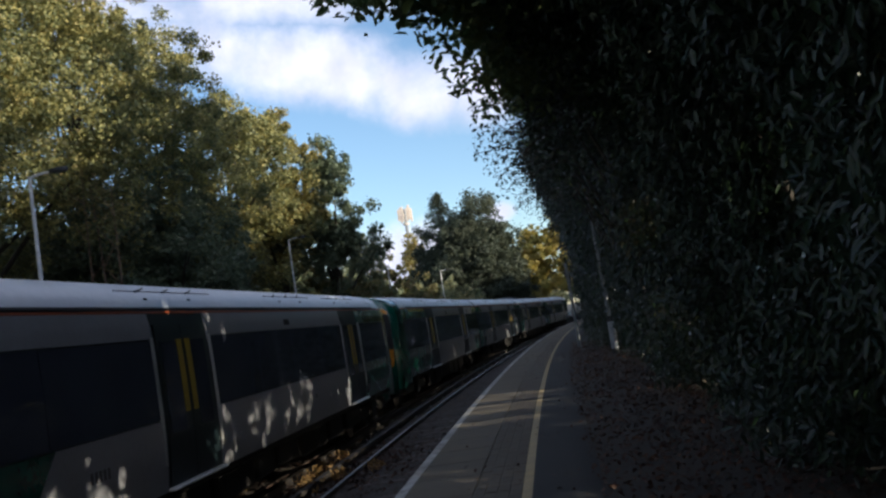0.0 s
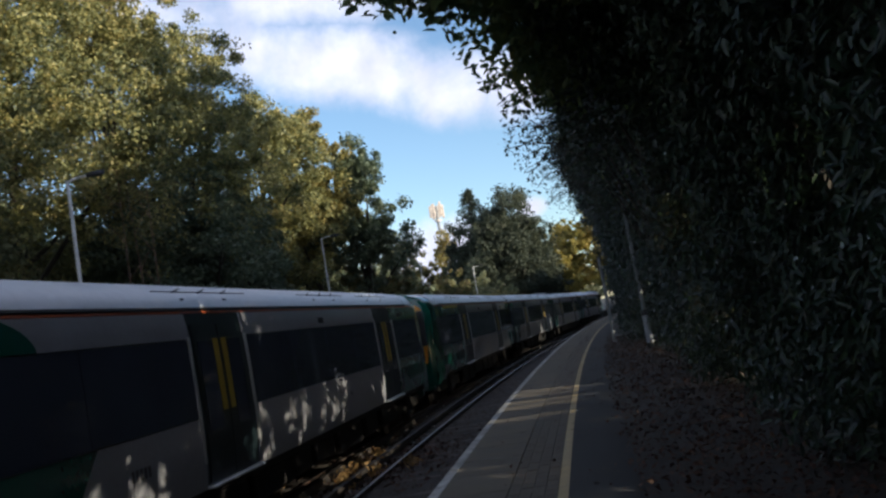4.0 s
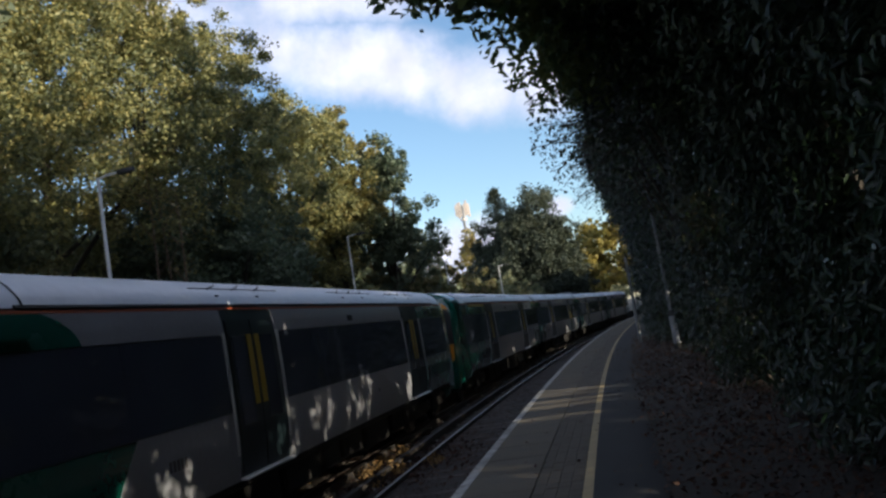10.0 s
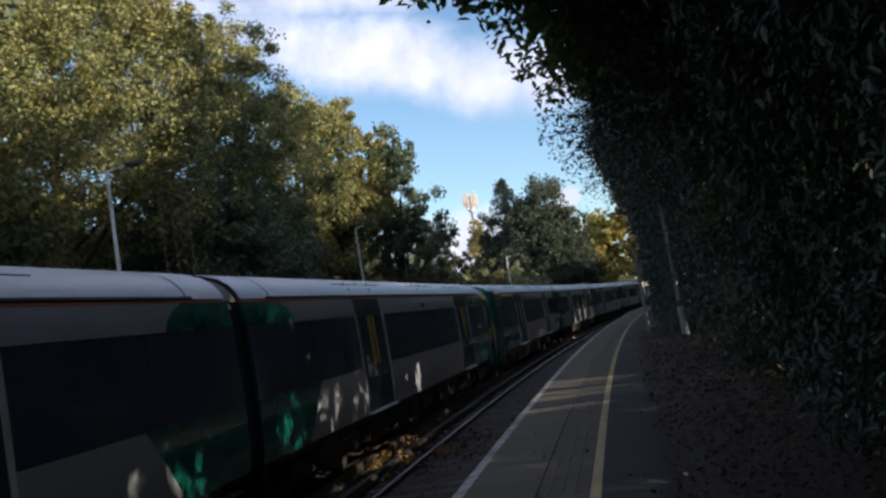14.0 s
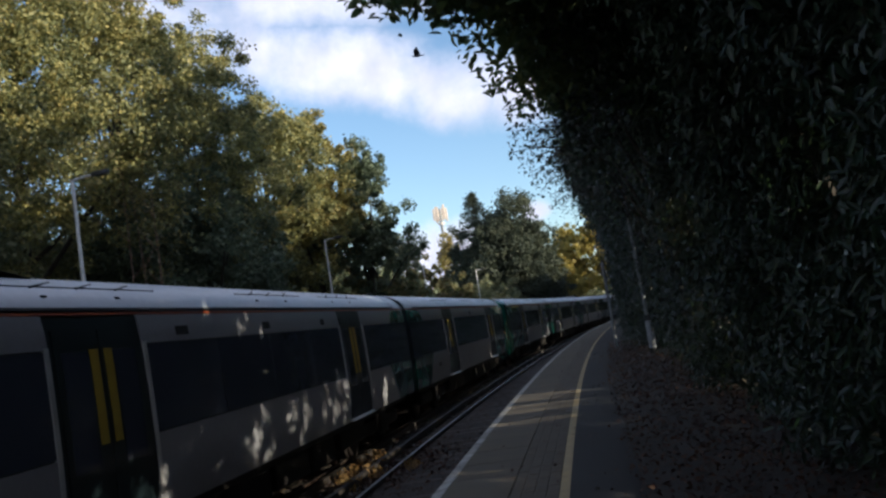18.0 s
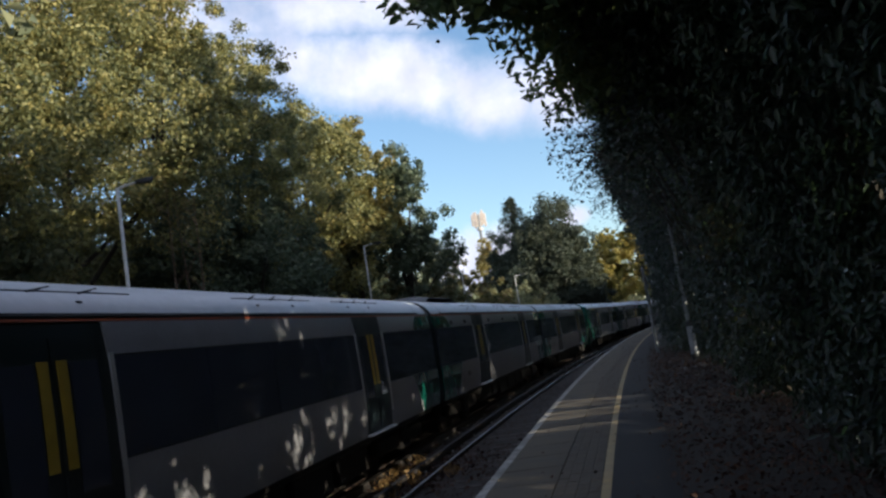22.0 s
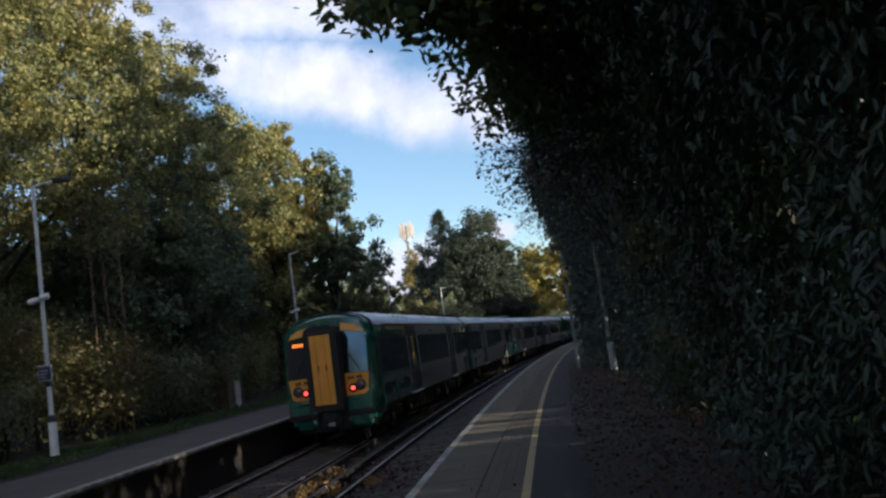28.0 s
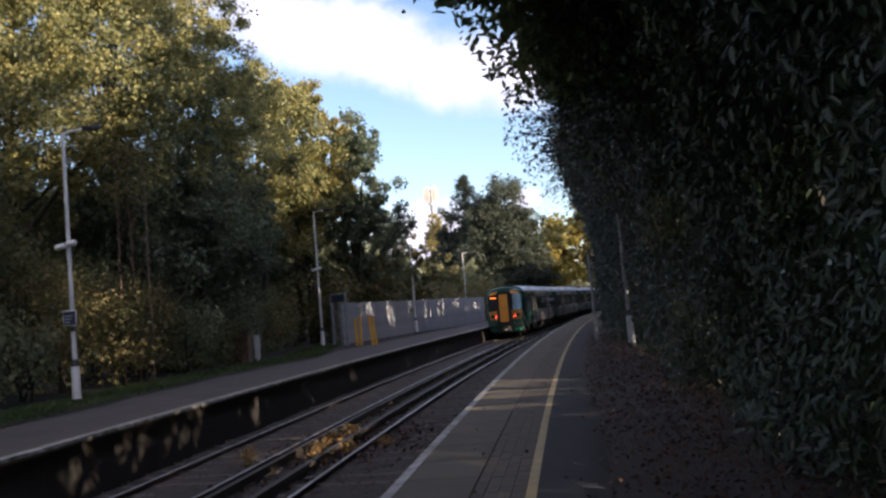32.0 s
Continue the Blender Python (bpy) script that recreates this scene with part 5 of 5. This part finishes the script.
# heights follow the shadows wanted; crowns out of view only block sun
for i, s in enumerate(steps(-26, 112, 4.4)):
    canopy_tree(400 + i, s, -6.3 + (0.5 if i % 2 else 0), (11.0 if s < 10 else 12.0 if s < 20 else 15.0 if s < 26 else 18.5 if s < 37 else 14.0 if s < 46 else 11.5 if s < 72 else 9.0) + (i * 37 % 5) * 0.5, "leafy tree leaning over the platform above the laurel hedge")


def sun_block_belt():
    """Hidden leaf walls added behind the hedge and along the bend, to block light."""
    rng = np.random.default_rng(71)
    n = 92000
    s = -34 + 150 * rng.random(n)
    top = 13.6 - 2.6 * np.clip((18 - s) / 4, 0, 1) - 2.5 * np.clip((s - 44) / 6, 0, 1) - 3.0 * np.clip((s - 70) / 12, 0, 1) - 3.0 * np.clip((-2 - s) / 10, 0, 1)
    z = 1.0 + top * rng.random(n) ** 0.9 + 0.8 * np.sin(s * 0.6)
    o = -6.6 - 2.4 * rng.random(n)
    p = np.array([at(a, b, c) for a, b, c in zip(s, o, z)])
    p = p[let_sun(p, 0.2)]
    nr = rng.normal(size=p.shape) * 0.7 + np.array((-0.5, -0.2, 0.3))
    ob = part("sun_block_belt", leaf_mesh("sun_block_belt", p, nr, 0.62 * rng.uniform(0.6, 1.3, len(p)), L_CANOPY, 0.6, rng=rng), L_CANOPY)
    tagged(ob, "added leaf wall behind the laurel hedge, blocking the sun", "wood", kind="stuff")
    # unseen leaves round the bend, added so far windows reflect something dark
    n = 42000
    s = 112 + 135 * rng.random(n)
    across = np.where(s > 222, -8 + 28 * rng.random(n), -5.0 - 5 * rng.random(n))
    p = np.array([at(a, b, c) for a, b, c in zip(s, across, 8.5 * rng.random(n))])
    far = part("reflection_belt", leaf_mesh("reflection_belt", p, rng.normal(size=p.shape) + np.array((-0.5, -0.4, 0.2)), rng.uniform(0.9, 1.6, n), L_LAUREL, 0.6, rng=rng), L_LAUREL)
    tagged(far, "added leaf wall along the bend, darkening window reflections", "wood", kind="stuff")


sun_block_belt()


def overhang():
    """The bough ends against the sky."""
    rng = np.random.default_rng(8)
    base = at(7, -4.5)
    t = thing("overhanging_bough", base, "leafy bough hanging over the platform against the sky", "branch")
    pts, nrm, small, big = [], [], [], []
    EDGES = ((13.5, 23.2, 8, 45, 0.17), (12, 22.4, 8, 40, 0.13), (10, 22.4, 8.2, 60, 0.16), (8.2, 21.8, 8.6, 60, 0.2), (7.0, 20.5, 9, 55, 0.17), (6.0, 21.6, 9, 90, 0.3), (5.6, 18.6, 10, 70, 0.22), (4.6, 19.5, 10, 160, 0.4),
                            (4.2, 16.2, 11, 70, 0.2), (3.2, 17.6, 11, 200, 0.5), (3.0, 14.6, 12, 80, 0.22), (2.0, 15.4, 12, 220, 0.5), (2.0, 13.2, 13, 90, 0.25), (2.3, 11.2, 16, 90, 0.35), (1.2, 12.4, 14, 240, 0.6),
                            (1.3, 10.2, 17, 110, 0.35), (1.3, 8.7, 20, 110, 0.4), (0.3, 9.6, 18, 260, 0.7), (0.2, 7.2, 24, 160, 0.5), (-0.3, 6.0, 28, 160, 0.5))
    for az, el, r, k, sp in EDGES:
        c = np.array(woods_at(az - math.degrees((1.5 if el > 14 else 0.9) * sp / r), r, EYE + r * math.tan(radians(el))))
        p = c + np.clip(rng.normal(size=(k, 3)), -1.6, 1.6) * sp * np.array((1, 1.4, 0.7))
        pts.append(p)
        if el < 14:
            # a feathery fringe of thin twigs and small leaves
            for q in range(9):
                a = Vector(c) + Vector((0.35 + rng.normal() * 0.15, rng.normal() * 0.4, rng.normal() * 0.35))
                b = a + Vector((-rng.uniform(0.2, 0.9), rng.normal() * 0.3, rng.normal() * 0.35 - 0.05))
                part("twig", Shape().tube([a - base, a.lerp(b, 0.6) - base + Vector((0, 0, 0.05)), b - base], [0.012, 0.008, 0.004], 4), M_BARK, t)
                w = 0.2 + 0.85 * rng.random((22, 1))
                small.append(np.array(a) * (1 - w) + np.array(b) * w + rng.normal(size=(22, 3)) * 0.07)
        nrm.append(rng.normal(size=(k, 3)) * 0.8 + np.array((-0.2, -0.4, 0.8)))
        big.append(np.full(k, 0.13 if el > 14 else 0.08))
        part("twig", Shape().tube([at(r - 1, -4.2, EYE + r * math.tan(radians(el)) + 0.6) - base, Vector(c) - base + Vector((0.5, 0, 0.15)), Vector(c) - base], [0.035, 0.018, 0.006], 5), M_BARK, t)
    for (az, el, r, k, sp) in EDGES:
        # the solid leaf mass behind the ragged edge
        m = 800 if el > 14 else 1500
        aa = az - math.degrees((2.4 if el > 14 else 2.3) * sp / r) - 5.5 * rng.random(m) ** 1.2
        rr = r + rng.normal(size=m) * 0.7
        ee = el + rng.normal(size=m) * 1.0 + 0.25 * (az - aa)
        q = np.stack([-rr * np.sin(np.radians(aa)), rr * np.cos(np.radians(aa)), EYE + rr * np.tan(np.radians(ee))], 1)
        q = q[let_sun(q, 0.05)]
        pts.append(q)
        nrm.append(rng.normal(size=q.shape))
        big.append(np.full(len(q), 0.13 if el > 14 else 0.09))
    f = np.concatenate(small)
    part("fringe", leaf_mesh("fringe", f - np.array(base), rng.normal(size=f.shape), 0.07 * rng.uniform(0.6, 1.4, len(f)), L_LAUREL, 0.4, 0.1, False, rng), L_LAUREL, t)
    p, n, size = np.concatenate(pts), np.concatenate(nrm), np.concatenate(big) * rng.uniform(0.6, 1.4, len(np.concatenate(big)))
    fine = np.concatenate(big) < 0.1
    # the low fine leaves take the dark laurel colour, standing in for shade
    for name, pick, leaf in (("leaves", ~fine, L_CANOPY), ("shaded_leaves", fine, L_LAUREL)):
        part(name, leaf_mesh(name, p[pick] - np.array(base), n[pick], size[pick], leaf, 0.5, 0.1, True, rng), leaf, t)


overhang()


def litter(name, n, place, size, seed, label):
    rng = np.random.default_rng(seed)
    p = np.array([place(rng) for i in range(n)])
    nr = rng.normal(size=(n, 3)) * 0.45 + np.array((0, 0, 1))
    ob = part(name, leaf_mesh(name, p, nr, size * rng.uniform(0.5, 1.4, n), L_FALLEN, 0.6, 0.15, False, rng), L_FALLEN)
    tagged(ob, label, "fallen leaves", kind="stuff")


def beside_hedge(rng):
    s = 3 + 32 * rng.random() ** 1.4
    return at(s, -1.9 - 1.9 * rng.random() ** 0.8, 0.012 + 0.03 * rng.random())


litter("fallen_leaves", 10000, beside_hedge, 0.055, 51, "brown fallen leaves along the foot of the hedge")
litter("track_leaves", 1500, lambda rng: at(rng.normal(16.6, 1.6), rng.normal(2.7, 0.8), -0.955 + 0.04 * rng.random()), 0.09, 52, "golden fallen leaves lying between the rails")


def weeds():
    rng = np.random.default_rng(57)
    pts = []
    for s, o in ((14.6, 2.75), (15.2, 3.1), (15.7, 2.6), (16.1, 3.25), (16.5, 2.9), (17.0, 3.3), (17.5, 2.95), (18.1, 3.2), (16.3, 2.05), (15.0, 4.3), (15.8, 4.6)):
        k = int(rng.integers(40, 90))
        up = rng.random(k) ** 1.3 * 0.2
        c = np.array(at(s, o, -0.96))
        pts.append(c + np.stack([rng.normal(size=k) * 0.09, rng.normal(size=k) * 0.14, up], 1))
    p = np.concatenate(pts)
    nr = rng.normal(size=p.shape) * np.array((1, 1, 0.3))
    ob = part("track_weeds", leaf_mesh("track_weeds", p, nr, 0.11 * rng.uniform(0.5, 1.4, len(p)), M_WEED, 0.25, 0.1, False, rng), M_WEED)
    tagged(ob, "golden dry weeds sprouting between the rails", "weeds", kind="stuff")


weeds()
litter("platform_leaves", 260, lambda rng: at(4 + 40 * rng.random(), -0.2 - 1.8 * rng.random() ** 0.5, 0.012), 0.05, 53, "a few dead leaves on the platform")


def grass():
    rng = np.random.default_rng(61)
    n = 16000
    p = np.zeros((n, 3))
    s = 8 + 40 * rng.random(n) ** 1.2
    for i in range(n):
        o = 9.25 + 0.25 * math.sin(s[i] * 0.31) + max(0, min(2.4, (s[i] - 34) * 0.2)) - 0.05 + 2.2 * rng.random() ** 0.8
        p[i] = at(s[i], o, 0.06 + 0.05 * rng.random())
    nr = rng.normal(size=(n, 3)) + np.array((0.3, -0.5, 0.2))
    ob = part("grass_verge", leaf_mesh("grass_verge", p, nr, 0.17 * rng.uniform(0.5, 1.4, n), M_GRASS, 0.14, 0.05, False, rng), M_GRASS)
    tagged(ob, "rough green grass verge behind the far platform", "grass", kind="stuff")


grass()

# ---------- platform slabs ----------
pieces_along("coping_slab", PLATFORM, 2.4, 62, 0.914, -0.80, 0.0, 0.0, 0.09, M_SLAB, rough_top=0.001)
pieces_along("coping_slab", PLATFORM, 62, 170, 3.6, -0.80, 0.0, -0.001, 0.09, M_SLAB)
pieces_along("coping_slab", PLATFORM, -25, 2.4, 2.739, -0.80, 0.0, -0.001, 0.09, M_SLAB)
for k in range(4):
    pieces_along("paver", PLATFORM, 3.0, 18.75, 0.21, -1.262 + k * 0.1155, -1.1465 + k * 0.1155, 0.0, 0.05, M_PAVER, 0.006, 0.002)


def far_pavers():
    """The block strip goes on as one piece of work."""
    rr = random.Random(15)
    sh = Shape()
    for n in range(110):
        for k in range(4):
            a, b, z = 18.755 + n * 0.21, 18.959 + n * 0.21, rr.uniform(-0.002, 0.002)
            o0, o1 = -1.259 + k * 0.1155, -1.1495 + k * 0.1155
            top = [at(a, o0, z), at(b, o0, z), at(b, o1, z), at(a, o1, z)]
            low = [p - Vector((0, 0, 0.05)) for p in top]
            sh.add(top + low, [(0, 1, 2, 3), (0, 4, 5, 1), (1, 5, 6, 2), (2, 6, 7, 3), (3, 7, 4, 0)])
    tagged(part("far_pavers", sh, M_PAVER, PLATFORM, smooth=False), kind="stuff")


far_pavers()
pieces_along("paver", PLATFORM, 41.85, 170, 4.0, -1.262, -0.80, -0.001, 0.06, M_PAVER)
pieces_along("paver", PLATFORM, -25, 3.0, 4.0, -1.262, -0.80, -0.001, 0.06, M_PAVER)


def bird():
    """A dark bird that crosses from the hedge to the oaks."""
    b = thing("bird", woods_at(-2.0, 25, 11.0), "dark bird flying across the sky on spread wings", "bird")
    part("body", Shape().loft([[(x, r * math.cos(k * math.pi / 4), r * 0.9 * math.sin(k * math.pi / 4)) for k in range(8)]
                               for x, r in ((-0.13, 0.008), (-0.10, 0.03), (-0.03, 0.048), (0.05, 0.042), (0.09, 0.022), (0.115, 0.028), (0.14, 0.018), (0.16, 0.004))], caps=True), M_RUBBER, b)
    part("tail", Shape().loft([[(-0.10, -0.018, 0.004), (-0.10, 0.018, 0.004), (-0.10, 0.018, -0.004), (-0.10, -0.018, -0.004)],
                               [(-0.23, -0.045, 0.003), (-0.23, 0.045, 0.003), (-0.23, 0.045, -0.003), (-0.23, -0.045, -0.003)]], caps=True), M_RUBBER, b)
    wings = []
    for e in (-1, 1):
        wings.append(part("wing", Shape().loft([[(f, e * y, 0.006 + 0.01 * y), (r, e * y, 0.002), (r, e * y, -0.002), (f, e * y, -0.004)]
                                                for y, f, r in ((0.02, 0.07, -0.08), (0.11, 0.09, -0.085), (0.20, 0.065, -0.07), (0.28, 0.0, -0.05))], caps=True), M_RUBBER, b))
    return b, wings


BIRD, WINGS = bird()


def motions():
    times = [0.0, 8.9] + [9.0 + 0.5 * i for i in range(47)]
    for number, car in enumerate(COACHES):
        walk(car, [(t, coach_pose(t, number)) for t in times])
    flight = ((0, -2.0, 18.5), (17.5, -2.0, 18.5), (17.7, 0.5, 18.6), (17.8, 2.6, 18.55), (17.9, 5.29, 18.07), (18.0, 8.42, 18.26), (18.1, 11.13, 18.06), (18.2, 13.88, 18.55), (18.3, 16.68, 18.72),
              (18.5, 21.5, 17.8), (18.8, 28.0, 17.0), (19.4, 36.0, 14.0), (32, 36.0, 14.0))
    rows = []
    for t, az, el in flight:
        far = 25 + 28 * max(0.0, min(1.0, (az - 19) / 17))
        p = woods_at(az, far, EYE + far * math.tan(radians(el)))
        rows.append((t, Matrix.Translation(p) @ pose(0, 0, 0, 0, -4, 172 + az)))
    walk(BIRD, rows)
    for e, wing in zip((-1, 1), WINGS):
        beats = [(0, pose(0, 0, 0, e * 5, 0, 0)), (17.5, pose(0, 0, 0, e * 5, 0, 0))]
        beats += [(17.6 + 0.1 * k, pose(0, 0, 0, e * (45 if k % 2 == 0 else -38), 0, 0)) for k in range(12)]
        walk(wing, beats + [(19.0, pose(0, 0, 0, e * 5, 0, 0)), (32, pose(0, 0, 0, e * 5, 0, 0))])


motions()
